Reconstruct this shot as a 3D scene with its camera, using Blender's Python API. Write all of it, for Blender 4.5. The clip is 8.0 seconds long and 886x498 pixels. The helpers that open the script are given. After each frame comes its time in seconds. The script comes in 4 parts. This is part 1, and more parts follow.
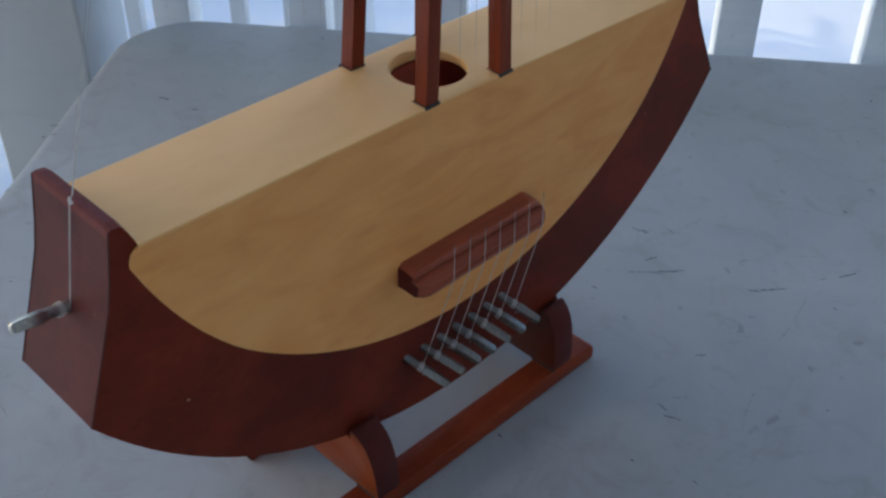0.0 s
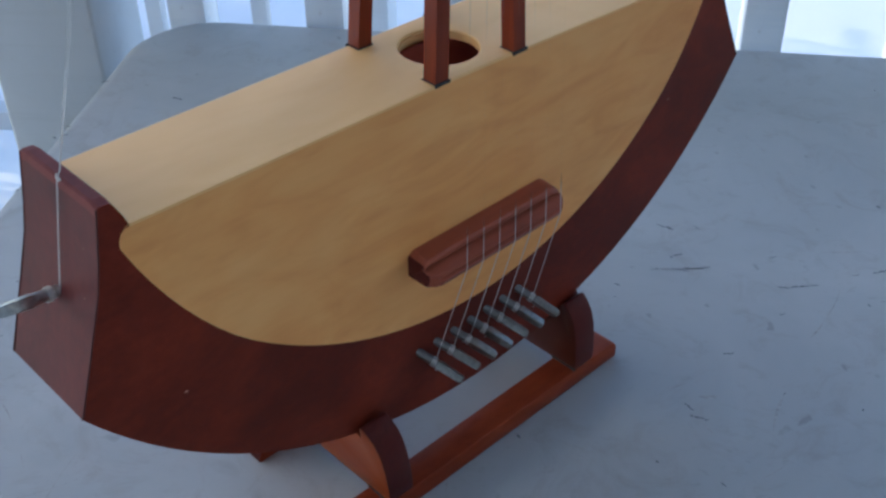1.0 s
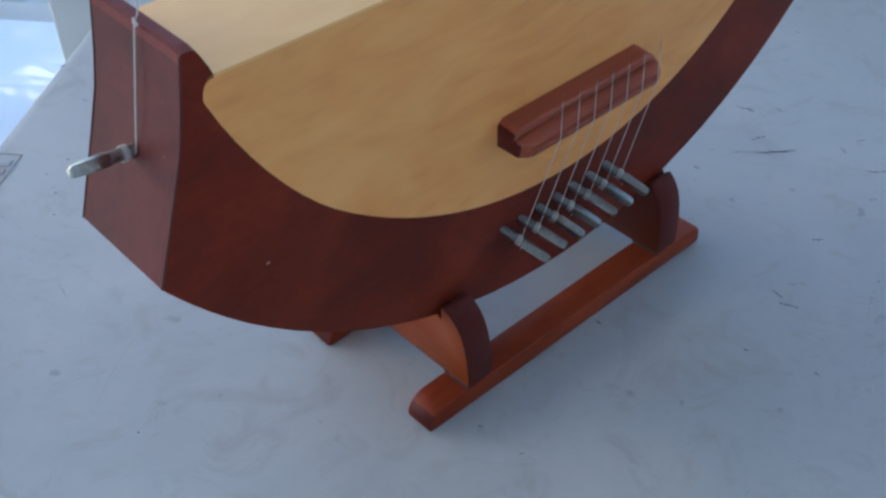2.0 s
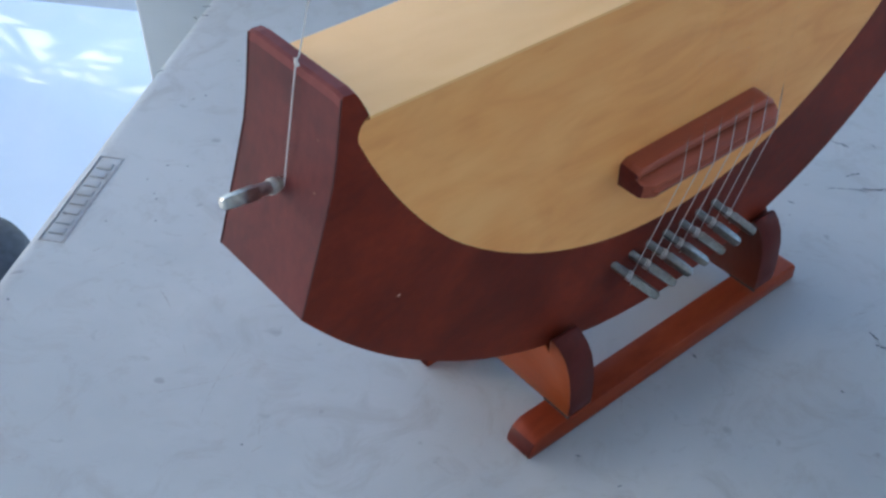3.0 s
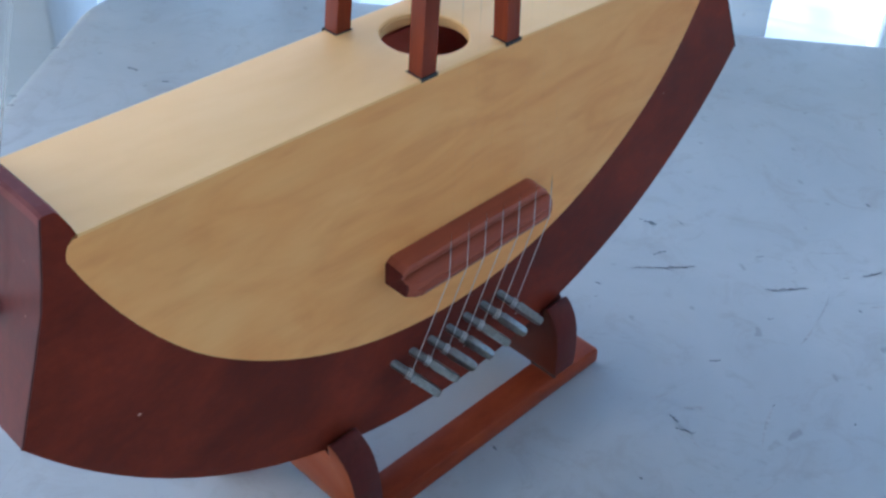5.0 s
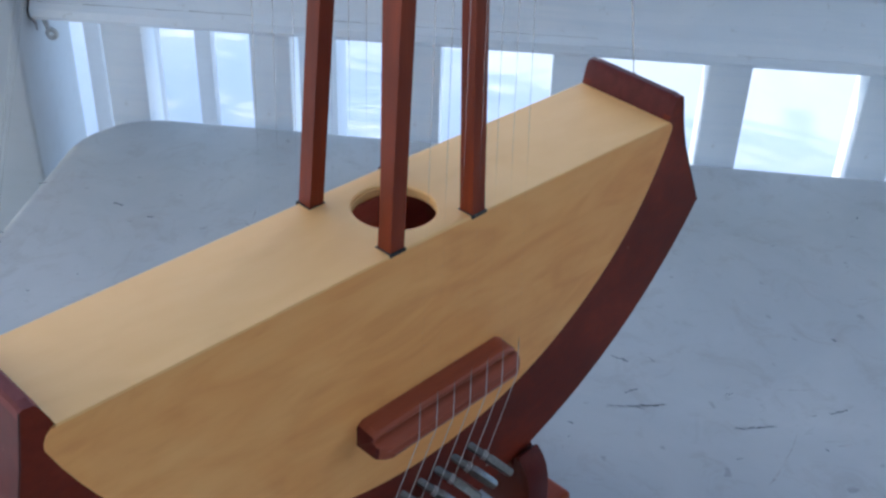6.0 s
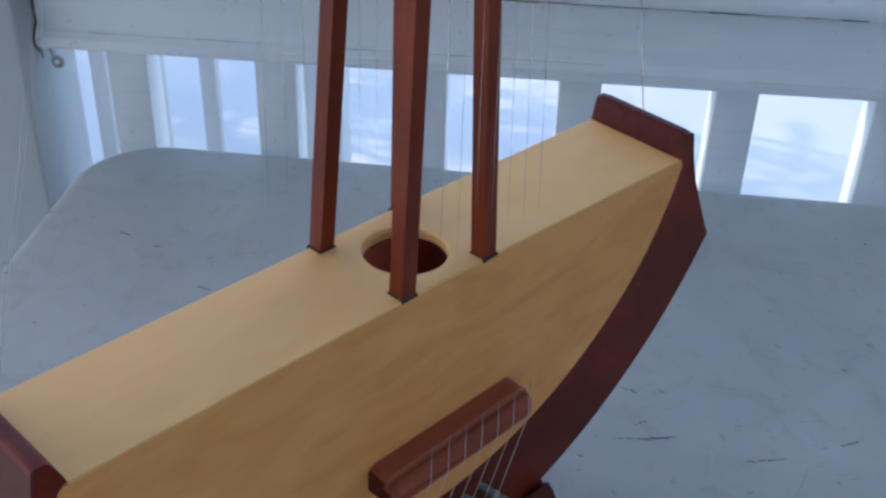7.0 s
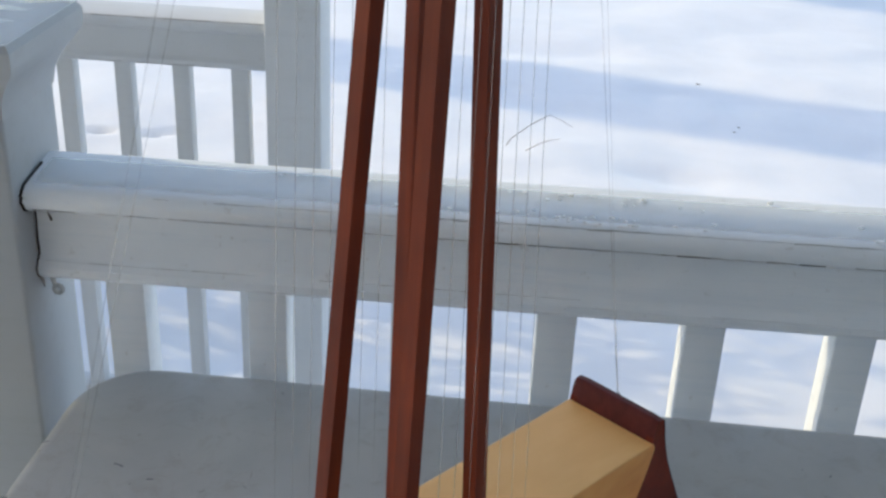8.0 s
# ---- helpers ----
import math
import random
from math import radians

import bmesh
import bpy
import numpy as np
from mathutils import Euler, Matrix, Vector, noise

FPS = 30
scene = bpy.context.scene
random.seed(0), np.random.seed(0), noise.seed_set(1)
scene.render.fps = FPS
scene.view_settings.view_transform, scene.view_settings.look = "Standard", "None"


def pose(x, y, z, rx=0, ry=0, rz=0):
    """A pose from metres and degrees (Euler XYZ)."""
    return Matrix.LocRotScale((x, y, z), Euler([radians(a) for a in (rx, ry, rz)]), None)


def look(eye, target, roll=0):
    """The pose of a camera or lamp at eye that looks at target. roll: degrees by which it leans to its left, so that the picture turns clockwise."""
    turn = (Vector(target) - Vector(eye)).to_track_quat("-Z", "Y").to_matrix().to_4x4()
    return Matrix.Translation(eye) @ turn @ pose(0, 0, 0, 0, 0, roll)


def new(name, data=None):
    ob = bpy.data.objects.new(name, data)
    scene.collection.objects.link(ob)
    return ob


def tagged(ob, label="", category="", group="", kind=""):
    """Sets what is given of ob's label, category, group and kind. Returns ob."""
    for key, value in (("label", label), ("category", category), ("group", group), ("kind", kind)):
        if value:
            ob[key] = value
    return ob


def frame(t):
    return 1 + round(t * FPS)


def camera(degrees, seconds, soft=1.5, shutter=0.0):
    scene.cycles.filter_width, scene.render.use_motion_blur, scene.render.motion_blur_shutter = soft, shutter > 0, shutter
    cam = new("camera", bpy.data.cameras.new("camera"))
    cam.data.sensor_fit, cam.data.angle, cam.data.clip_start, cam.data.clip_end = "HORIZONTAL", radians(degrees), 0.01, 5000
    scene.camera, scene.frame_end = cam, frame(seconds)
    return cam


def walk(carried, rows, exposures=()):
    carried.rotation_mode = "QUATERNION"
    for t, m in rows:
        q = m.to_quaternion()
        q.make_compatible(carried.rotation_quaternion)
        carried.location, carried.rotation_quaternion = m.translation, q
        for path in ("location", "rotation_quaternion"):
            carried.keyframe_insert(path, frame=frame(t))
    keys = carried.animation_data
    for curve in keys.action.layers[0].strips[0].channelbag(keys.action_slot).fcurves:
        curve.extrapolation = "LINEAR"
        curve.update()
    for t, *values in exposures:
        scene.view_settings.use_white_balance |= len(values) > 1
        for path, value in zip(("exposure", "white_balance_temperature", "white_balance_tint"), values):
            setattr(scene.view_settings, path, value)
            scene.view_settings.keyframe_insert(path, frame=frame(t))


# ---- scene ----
cam = camera(42.5, 8.0, soft=2.6)
TABLE_Z = 0.735
HULL_TURN = 50.89
ROWS = [
    (0.0, (0.0598, -0.4766, 1.2282), (0.0088, -0.0032, 0.8630), 0.25),
    (0.5, (0.0684, -0.4727, 1.2085), (0.0049, 0.0030, 0.8483), -0.74),
    (1.0, (0.0657, -0.4648, 1.2013), (-0.0005, 0.0128, 0.8442), -1.08),
    (1.5, (0.0602, -0.4477, 1.1833), (0.0031, 0.0046, 0.7932), -0.25),
    (2.0, (0.0335, -0.4507, 1.1687), (-0.0405, -0.0060, 0.7727), -1.53),
    (2.2, (0.0197, -0.4503, 1.1720), (-0.0639, -0.0098, 0.7734), -1.55),
    (3.3, (-0.0039, -0.4515, 1.1880), (-0.0950, -0.0107, 0.7914), -0.27),
    (3.5, (0.0025, -0.4501, 1.1862), (-0.0847, -0.0042, 0.7943), -0.61),
    (4.0, (0.0150, -0.4409, 1.1760), (-0.0588, 0.0052, 0.7817), 0.88),
    (4.5, (0.0356, -0.4349, 1.1800), (-0.0260, 0.0218, 0.7958), 0.89),
    (5.0, (0.0484, -0.4208, 1.1901), (0.0076, 0.0480, 0.8179), 1.96),
    (5.2, (0.0555, -0.4183, 1.2012), (0.0179, 0.0609, 0.8423), 1.60),
    (6.3, (0.0552, -0.4141, 1.2286), (0.0159, 0.0840, 0.8962), 2.17),
    (6.5, (0.0536, -0.4099, 1.2256), (0.0134, 0.0857, 0.8898), 2.09),
    (7.0, (0.0504, -0.4073, 1.2376), (0.0099, 0.0932, 0.9091), 1.74),
    (7.5, (0.0454, -0.4094, 1.2759), (0.0060, 0.1086, 0.9758), 1.98),
    (7.8, (0.0425, -0.4100, 1.3048), (0.0071, 0.1215, 1.0288), 2.31),
    (8.0, (0.0395, -0.4119, 1.3256), (0.0070, 0.1270, 1.0640), 2.64),
]
walk(cam, [(t, look(eye, target, roll)) for t, eye, target, roll in ROWS],
     exposures=[(0.0, 0.41, 6000, 10.5), (0.5, 0.55, 5700, 10.5), (1.0, 0.66, 5550, 9.5), (1.5, 0.78, 5300, 8), (2.0, 1.04, 5550, 8), (3.5, 1.24, 5680, 9),
                (4.0, 1.24, 5650, 9), (4.5, 1.28, 5620, 8.5), (5.0, 1.33, 5340, 7.5), (5.2, 1.33, 5470, 8), (6.5, 0.65, 5700, 10.5), (7.0, 0.56, 5700, 10), (7.5, 0.50, 6050, 9.5), (8.0, 0.39, 6820, 10.5)])

# ---- sky and sun ----
SUN_EL = 25.0
SUN_AZ = 14.2  # the sun stands to the left and this far beyond the railing's line
world = bpy.data.worlds.new("sky")
scene.world = world
world.use_nodes = True
wn = world.node_tree
sky = wn.nodes.new("ShaderNodeTexSky")
sky.sky_type = "NISHITA"
sky.sun_disc = False
sky.sun_elevation = radians(SUN_EL)
sky.sun_rotation = radians(-90 + SUN_AZ)
wn.nodes["Background"].inputs["Strength"].default_value = 0.23
wn.links.new(sky.outputs["Color"], wn.nodes["Background"].inputs["Color"])
sun_data = bpy.data.lights.new("sun", "SUN")
sun_data.energy = 1.62
sun_data.angle = radians(0.53)
sun_data.color = (1.0, 0.83, 0.49)
sun = new("sun", sun_data)
sd = Vector((-math.cos(radians(SUN_AZ)) * math.cos(radians(SUN_EL)),
             math.sin(radians(SUN_AZ)) * math.cos(radians(SUN_EL)), math.sin(radians(SUN_EL))))
sun.matrix_world = look(sd * 30, (0, 0, 0))


# ---- materials ----
def nodes_of(name):
    m = bpy.data.materials.new(name)
    m.use_nodes = True
    return m, m.node_tree.nodes, m.node_tree.links, m.node_tree.nodes["Principled BSDF"]


def coords(n, l, scale, kind="Object", turn=(0, 0, 0)):
    tc = n.new("ShaderNodeTexCoord")
    mp = n.new("ShaderNodeMapping")
    mp.inputs["Scale"].default_value = scale
    mp.inputs["Rotation"].default_value = [radians(a) for a in turn]
    l.new(tc.outputs[kind], mp.inputs["Vector"])
    return mp.outputs["Vector"]


def noise_of(n, l, vec, scale, detail=4.0, rough=0.6, distort=0.0):
    t = n.new("ShaderNodeTexNoise")
    t.inputs["Scale"].default_value = scale
    t.inputs["Detail"].default_value = detail
    t.inputs["Roughness"].default_value = rough
    t.inputs["Distortion"].default_value = distort
    l.new(vec, t.inputs["Vector"])
    return t.outputs["Fac"]


def ramp_of(n, l, fac, stops):
    r = n.new("ShaderNodeValToRGB")
    while len(r.color_ramp.elements) < len(stops):
        r.color_ramp.elements.new(0.5)
    for e, (p, c) in zip(r.color_ramp.elements, stops):
        e.position = p
        e.color = (*c, 1)
    l.new(fac, r.inputs["Fac"])
    return r.outputs["Color"]


def mix_of(n, l, fac, a, b, mode="MIX"):
    m = n.new("ShaderNodeMix")
    m.data_type, m.blend_type = "RGBA", mode
    for sock, v in ((m.inputs["Factor"], fac), (m.inputs["A"], a), (m.inputs["B"], b)):
        if isinstance(v, (int, float)):
            sock.default_value = v
        elif isinstance(v, tuple):
            sock.default_value = (*v, 1)
        else:
            l.new(v, sock)
    return m.outputs["Result"]


def bump_of(n, l, height, strength, distance, out):
    b = n.new("ShaderNodeBump")
    b.inputs["Strength"].default_value = strength
    b.inputs["Distance"].default_value = distance
    l.new(height, b.inputs["Height"])
    l.new(b.outputs["Normal"], out.inputs["Normal"])


def wood(name, dark, mid, light, along, rough=0.42, coat=0.0, fig=0.35):
    """Finished wood with grain stretched along one axis."""
    m, n, l, p = nodes_of(name)
    v = coords(n, l, along)
    fine = noise_of(n, l, v, 260.0, 5.0, 0.65)
    broad = noise_of(n, l, v, 36.0, 3.0, 0.55, 0.8)
    c1 = ramp_of(n, l, fine, [(0.25, dark), (0.5, mid), (0.75, light)])
    c2 = ramp_of(n, l, broad, [(0.3, dark), (0.55, mid), (0.72, light)])
    c = mix_of(n, l, fig, c1, c2)
    blot = noise_of(n, l, coords(n, l, (1, 1, 1)), 14.0, 3.0, 0.5)
    c = mix_of(n, l, 0.35, c, ramp_of(n, l, blot, [(0.3, dark), (0.7, light)]))
    l.new(c, p.inputs["Base Color"])
    r = n.new("ShaderNodeMapRange")
    r.inputs["To Min"].default_value, r.inputs["To Max"].default_value = rough - 0.07, rough + 0.1
    l.new(fine, r.inputs["Value"])
    l.new(r.outputs["Result"], p.inputs["Roughness"])
    p.inputs["Coat Weight"].default_value = coat
    p.inputs["Specular IOR Level"].default_value = 0.32
    p.inputs["Coat Roughness"].default_value = 0.3
    bump_of(n, l, fine, 0.12, 0.0004, p)
    return m


red_wood = wood("red_brown_wood", (0.085, 0.0105, 0.005), (0.162, 0.0205, 0.0085), (0.248, 0.037, 0.014), (0.6, 1, 0.9), 0.5, 0.0, 0.4)


def weather(m, scale, dark, amount):
    """Uneven stain in soft patches and a few tiny pale nicks."""
    n, l = m.node_tree.nodes, m.node_tree.links
    p = n["Principled BSDF"]
    old = p.inputs["Base Color"].links[0].from_socket
    v = coords(n, l, (0.8, 1, 1))
    patch = ramp_of(n, l, noise_of(n, l, v, scale, 4.0, 0.6, 0.5), [(0.40, (0, 0, 0)), (0.66, (amount,) * 3)])
    c = mix_of(n, l, patch, old, dark)
    nick = ramp_of(n, l, noise_of(n, l, coords(n, l, (1, 1, 1)), 330.0, 1.0, 0.4), [(0.815, (0, 0, 0)), (0.84, (0.5, 0.5, 0.5))])
    c = mix_of(n, l, nick, c, (0.55, 0.35, 0.25))
    l.new(c, p.inputs["Base Color"])


weather(red_wood, 22.0, (0.055, 0.010, 0.006), 0.55)
red_wood.node_tree.nodes["Principled BSDF"].inputs["Specular IOR Level"].default_value = 0.16
end_wood = wood("end_piece_wood", (0.060, 0.013, 0.014), (0.112, 0.026, 0.025), (0.165, 0.039, 0.034), (1, 1, 0.6), 0.46, 0.0)
end_wood.node_tree.nodes["Principled BSDF"].inputs["Specular IOR Level"].default_value = 0.10
weather(end_wood, 30.0, (0.045, 0.012, 0.014), 0.55)
mast_wood = wood("mast_wood", (0.060, 0.008, 0.0035), (0.165, 0.023, 0.008), (0.33, 0.060, 0.018), (1, 1, 0.05), 0.42, 0.0, 0.6)
mast_wood.node_tree.nodes["Principled BSDF"].inputs["Specular IOR Level"].default_value = 0.2
bridge_wood = wood("bridge_wood", (0.16, 0.031, 0.014), (0.28, 0.060, 0.027), (0.41, 0.102, 0.048), (0.10, 1, 1), 0.45, 0.0)
stand_wood = wood("stand_wood", (0.15, 0.022, 0.009), (0.23, 0.036, 0.012), (0.30, 0.055, 0.017), (0.3, 1, 1), 0.42, 0.0)
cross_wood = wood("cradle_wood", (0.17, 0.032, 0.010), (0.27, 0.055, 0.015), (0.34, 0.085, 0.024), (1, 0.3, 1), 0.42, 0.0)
for m_ in (stand_wood, cross_wood):
    m_.node_tree.nodes["Principled BSDF"].inputs["Specular IOR Level"].default_value = 0.16
# cradle wood darkened: the stern support's shade is put into its colour
shaded_wood = wood("shaded_red_cradle_wood", (0.050, 0.010, 0.006), (0.080, 0.016, 0.008), (0.11, 0.024, 0.011), (1, 0.3, 1), 0.42, 0.0)
# end-grain colour that also holds the shade of horns and bridge ends
grain_shade_wood = wood("end_grain_and_shade_wood", (0.055, 0.010, 0.009), (0.095, 0.017, 0.013), (0.135, 0.026, 0.018), (1, 1, 1), 0.45, 0.0)
grain_shade_wood.node_tree.nodes["Principled BSDF"].inputs["Specular IOR Level"].default_value = 0.12
arris_wood = wood("dark_arris_wood", (0.045, 0.010, 0.010), (0.072, 0.015, 0.014), (0.105, 0.022, 0.019), (1, 1, 0.5), 0.5, 0.0)
# paler wood that paints light onto the bow's lip
lit_lip_wood = wood("lit_lip_edge_wood", (0.115, 0.032, 0.032), (0.175, 0.051, 0.049), (0.235, 0.073, 0.067), (1, 1, 0.6), 0.6, 0.0)
lit_lip_wood.node_tree.nodes["Principled BSDF"].inputs["Specular IOR Level"].default_value = 0.08
# red made overbright to make up for the little light inside
lining_wood = wood("bright_red_lining_wood", (0.66, 0.15, 0.10), (0.75, 0.19, 0.13), (0.82, 0.23, 0.16), (0.10, 1, 1), 0.6, 0.0)


def figured_wood(name, dark, mid, light, rough):
    """Pale veneer with a soft wavy, cloudy figure over faint grain."""
    m, n, l, p = nodes_of(name)
    wave = noise_of(n, l, coords(n, l, (0.45, 1, 1.1), "Object", (0, 12, 0)), 34.0, 3.0, 0.5, 1.6)
    cloud = noise_of(n, l, coords(n, l, (0.7, 1, 1)), 16.0, 2.0, 0.5, 0.6)
    grain = noise_of(n, l, coords(n, l, (0.10, 1, 1)), 230.0, 4.0, 0.6)
    c = ramp_of(n, l, wave, [(0.30, dark), (0.50, mid), (0.68, light)])
    c = mix_of(n, l, 0.45, c, ramp_of(n, l, cloud, [(0.30, dark), (0.5, mid), (0.70, light)]))
    c = mix_of(n, l, 0.16, c, ramp_of(n, l, grain, [(0.30, dark), (0.5, mid), (0.70, light)]))
    l.new(c, p.inputs["Base Color"])
    p.inputs["Roughness"].default_value = rough
    p.inputs["Specular IOR Level"].default_value = 0.3
    bump_of(n, l, grain, 0.08, 0.0003, p)
    return m


pale_wood = figured_wood("pale_figured_wood", (0.66, 0.25, 0.064), (0.81, 0.362, 0.107), (0.87, 0.44, 0.145), 0.5)
deck_wood = figured_wood("pale_deck_wood", (0.82, 0.455, 0.165), (0.87, 0.50, 0.19), (0.90, 0.54, 0.22), 0.55)


def white_paint(name, base, dirt, amount, rough=0.45):
    m, n, l, p = nodes_of(name)
    v = coords(n, l, (1, 1, 1))
    big = noise_of(n, l, v, 7.0, 5.0, 0.6, 0.4)
    small = noise_of(n, l, v, 90.0, 5.0, 0.7)
    spots = ramp_of(n, l, small, [(0.63, (0, 0, 0)), (0.70, (1, 1, 1))])
    streaks = noise_of(n, l, coords(n, l, (0.05, 1, 1)), 70.0, 5.0, 0.65, 0.3)
    base = mix_of(n, l, ramp_of(n, l, streaks, [(0.52, (0, 0, 0)), (0.75, (amount,) * 3)]), base, dirt)
    c = mix_of(n, l, ramp_of(n, l, big, [(0.35, (0, 0, 0)), (0.8, (amount,) * 3)]), base, dirt)
    sp = n.new("ShaderNodeMath")
    sp.operation = "MULTIPLY"
    sp.inputs[1].default_value = amount * 0.5
    l.new(spots, sp.inputs[0])
    c = mix_of(n, l, sp.outputs[0], c, (0.35, 0.32, 0.28))
    l.new(c, p.inputs["Base Color"])
    p.inputs["Roughness"].default_value = rough
    streak = noise_of(n, l, coords(n, l, (0.15, 1, 1)), 120.0, 4.0)
    bump_of(n, l, streak, 0.2, 0.0008, p)
    return m


rail_paint = white_paint("white_rail_paint", (0.88, 0.925, 0.965), (0.69, 0.78, 0.86), 0.6)
# greyer copy of the rail's white, holding the outer railing's shade
shaded_paint = white_paint("shaded_white_paint", (0.67, 0.70, 0.725), (0.57, 0.59, 0.60), 0.4, 0.5)
# tone set by how much light the unseen ceiling should bounce
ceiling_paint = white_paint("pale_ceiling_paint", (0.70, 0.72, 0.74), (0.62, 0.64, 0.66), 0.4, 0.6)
# white paint darkened and blued, so the newel's shade sits in its colour
newel_paint = white_paint("shaded_newel_paint", (0.45, 0.485, 0.51), (0.38, 0.405, 0.415), 0.5, 0.5)
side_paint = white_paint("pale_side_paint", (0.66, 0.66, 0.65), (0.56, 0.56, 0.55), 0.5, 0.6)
# blue picked to cool the light that the unseen house wall bounces
house_paint = white_paint("pale_blue_house_paint", (0.55, 0.60, 0.66), (0.48, 0.53, 0.58), 0.5, 0.6)


def table_plastic():
    m, n, l, p = nodes_of("off_white_moulded_plastic")
    v = coords(n, l, (1, 1, 1))
    big = noise_of(n, l, v, 4.5, 5.0, 0.65, 0.6)
    mid = noise_of(n, l, v, 26.0, 5.0, 0.7, 1.2)
    c = ramp_of(n, l, big, [(0.3, (0.375, 0.392, 0.398)), (0.7, (0.475, 0.486, 0.488))])
    grime = ramp_of(n, l, mid, [(0.52, (0, 0, 0)), (0.72, (0.46, 0.46, 0.46))])
    c = mix_of(n, l, grime, c, (0.31, 0.28, 0.265))
    smudge = ramp_of(n, l, noise_of(n, l, coords(n, l, (0.6, 1, 1)), 110.0, 4.0, 0.65, 0.8), [(0.60, (0, 0, 0)), (0.74, (0.42, 0.42, 0.42))])
    area = ramp_of(n, l, noise_of(n, l, v, 9.0, 3.0, 0.6), [(0.46, (0, 0, 0)), (0.62, (1, 1, 1))])
    c = mix_of(n, l, mix_of(n, l, 1.0, smudge, area, "MULTIPLY"), c, (0.24, 0.225, 0.215))
    spot = noise_of(n, l, v, 62.0, 2.0, 0.5, 0.3)
    specks = ramp_of(n, l, spot, [(0.705, (0, 0, 0)), (0.76, (0.38, 0.38, 0.38))])
    c = mix_of(n, l, specks, c, (0.16, 0.15, 0.15))
    l.new(c, p.inputs["Base Color"])
    p.inputs["Roughness"].default_value = 0.62
    p.inputs["Specular IOR Level"].default_value = 0.35
    fine = noise_of(n, l, v, 900.0, 3.0, 0.6)
    bump_of(n, l, fine, 0.25, 0.0004, p)
    return m


plastic = table_plastic()


def simple(name, base, rough, metal=0.0, scale=200.0, vary=0.25, bump=0.1):
    m, n, l, p = nodes_of(name)
    v = coords(n, l, (1, 1, 1))
    f = noise_of(n, l, v, scale, 4.0, 0.6)
    lo = tuple(c * (1 - vary) for c in base)
    hi = tuple(min(1.0, c * (1 + vary)) for c in base)
    l.new(ramp_of(n, l, f, [(0.3, lo), (0.7, hi)]), p.inputs["Base Color"])
    p.inputs["Roughness"].default_value = rough
    p.inputs["Metallic"].default_value = metal
    bump_of(n, l, f, bump, 0.0003, p)
    return m


pin_steel = simple("nickel_steel", (0.165, 0.155, 0.142), 0.33, 1.0, 500.0, 0.2)
# lighter steel that holds the pin heads' pale highlights in its colour
head_steel = simple("highlight_nickel_steel", (0.215, 0.205, 0.185), 0.32, 1.0, 500.0, 0.25)
bright_steel = simple("bright_nickel_steel", (0.40, 0.40, 0.375), 0.30, 1.0, 500.0, 0.25)
string_nylon = simple("clear_nylon", (0.68, 0.64, 0.61), 0.35, 0.0, 900.0, 0.08, 0.0)


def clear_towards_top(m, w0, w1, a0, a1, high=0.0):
    """The string's blur and faintness are put into its alpha, which changes with height."""
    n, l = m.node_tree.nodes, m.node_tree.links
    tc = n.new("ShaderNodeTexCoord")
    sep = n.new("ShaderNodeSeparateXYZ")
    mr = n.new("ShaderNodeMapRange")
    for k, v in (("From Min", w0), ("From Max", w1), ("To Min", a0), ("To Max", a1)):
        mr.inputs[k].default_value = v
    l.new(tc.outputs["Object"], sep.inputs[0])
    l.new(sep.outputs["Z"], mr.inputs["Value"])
    # more opaque again along the free upper length
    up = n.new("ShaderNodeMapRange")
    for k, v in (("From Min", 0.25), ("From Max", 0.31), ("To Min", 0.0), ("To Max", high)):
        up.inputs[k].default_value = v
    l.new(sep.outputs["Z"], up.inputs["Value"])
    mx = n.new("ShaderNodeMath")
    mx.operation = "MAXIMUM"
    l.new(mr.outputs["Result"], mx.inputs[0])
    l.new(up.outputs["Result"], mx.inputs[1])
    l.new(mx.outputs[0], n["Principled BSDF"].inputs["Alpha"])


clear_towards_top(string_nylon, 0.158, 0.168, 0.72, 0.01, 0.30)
wound_nylon = simple("wound_nylon", (0.52, 0.49, 0.45), 0.4, 0.0, 900.0, 0.2, 0.0)
end_nylon = simple("clear_end_nylon", (0.72, 0.70, 0.67), 0.35, 0.0, 900.0, 0.08, 0.0)
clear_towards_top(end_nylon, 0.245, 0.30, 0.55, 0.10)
# for real cracks and joints, and for the painted shade at mast feet
gap_and_shade = simple("dark_crack_and_shade", (0.04, 0.036, 0.034), 0.9, 0.0, 300.0, 0.5)
mark_dark = simple("scratch_dirt", (0.15, 0.16, 0.175), 0.7, 0.0, 700.0, 0.6)
mark_soft = simple("scuff_dirt", (0.385, 0.38, 0.378), 0.7, 0.0, 300.0, 0.25)
nick_pale = simple("bare_nick", (0.48, 0.26, 0.19), 0.7, 0.0, 900.0, 0.2)
seam_grey = simple("grey_wet_seam", (0.30, 0.33, 0.35), 0.4, 0.0, 120.0, 0.35)
grey_metal = simple("grey_steel_tube", (0.35, 0.36, 0.37), 0.4, 0.8, 60.0, 0.2)
eye_paint = simple("dull_painted_metal", (0.55, 0.56, 0.55), 0.5, 0.0, 250.0, 0.25)
bolt_metal = simple("weathered_bolt", (0.42, 0.42, 0.42), 0.45, 0.9, 250.0, 0.3)
floor_paint = simple("grey_porch_floor_paint", (0.30, 0.31, 0.32), 0.55, 0.0, 18.0, 0.2)
rubber = simple("dark_rubber", (0.035, 0.038, 0.045), 0.55, 0.0, 60.0, 0.35)
dry_stem = simple("dry_grass_stem", (0.16, 0.13, 0.11), 0.8, 0.0, 90.0, 0.3)
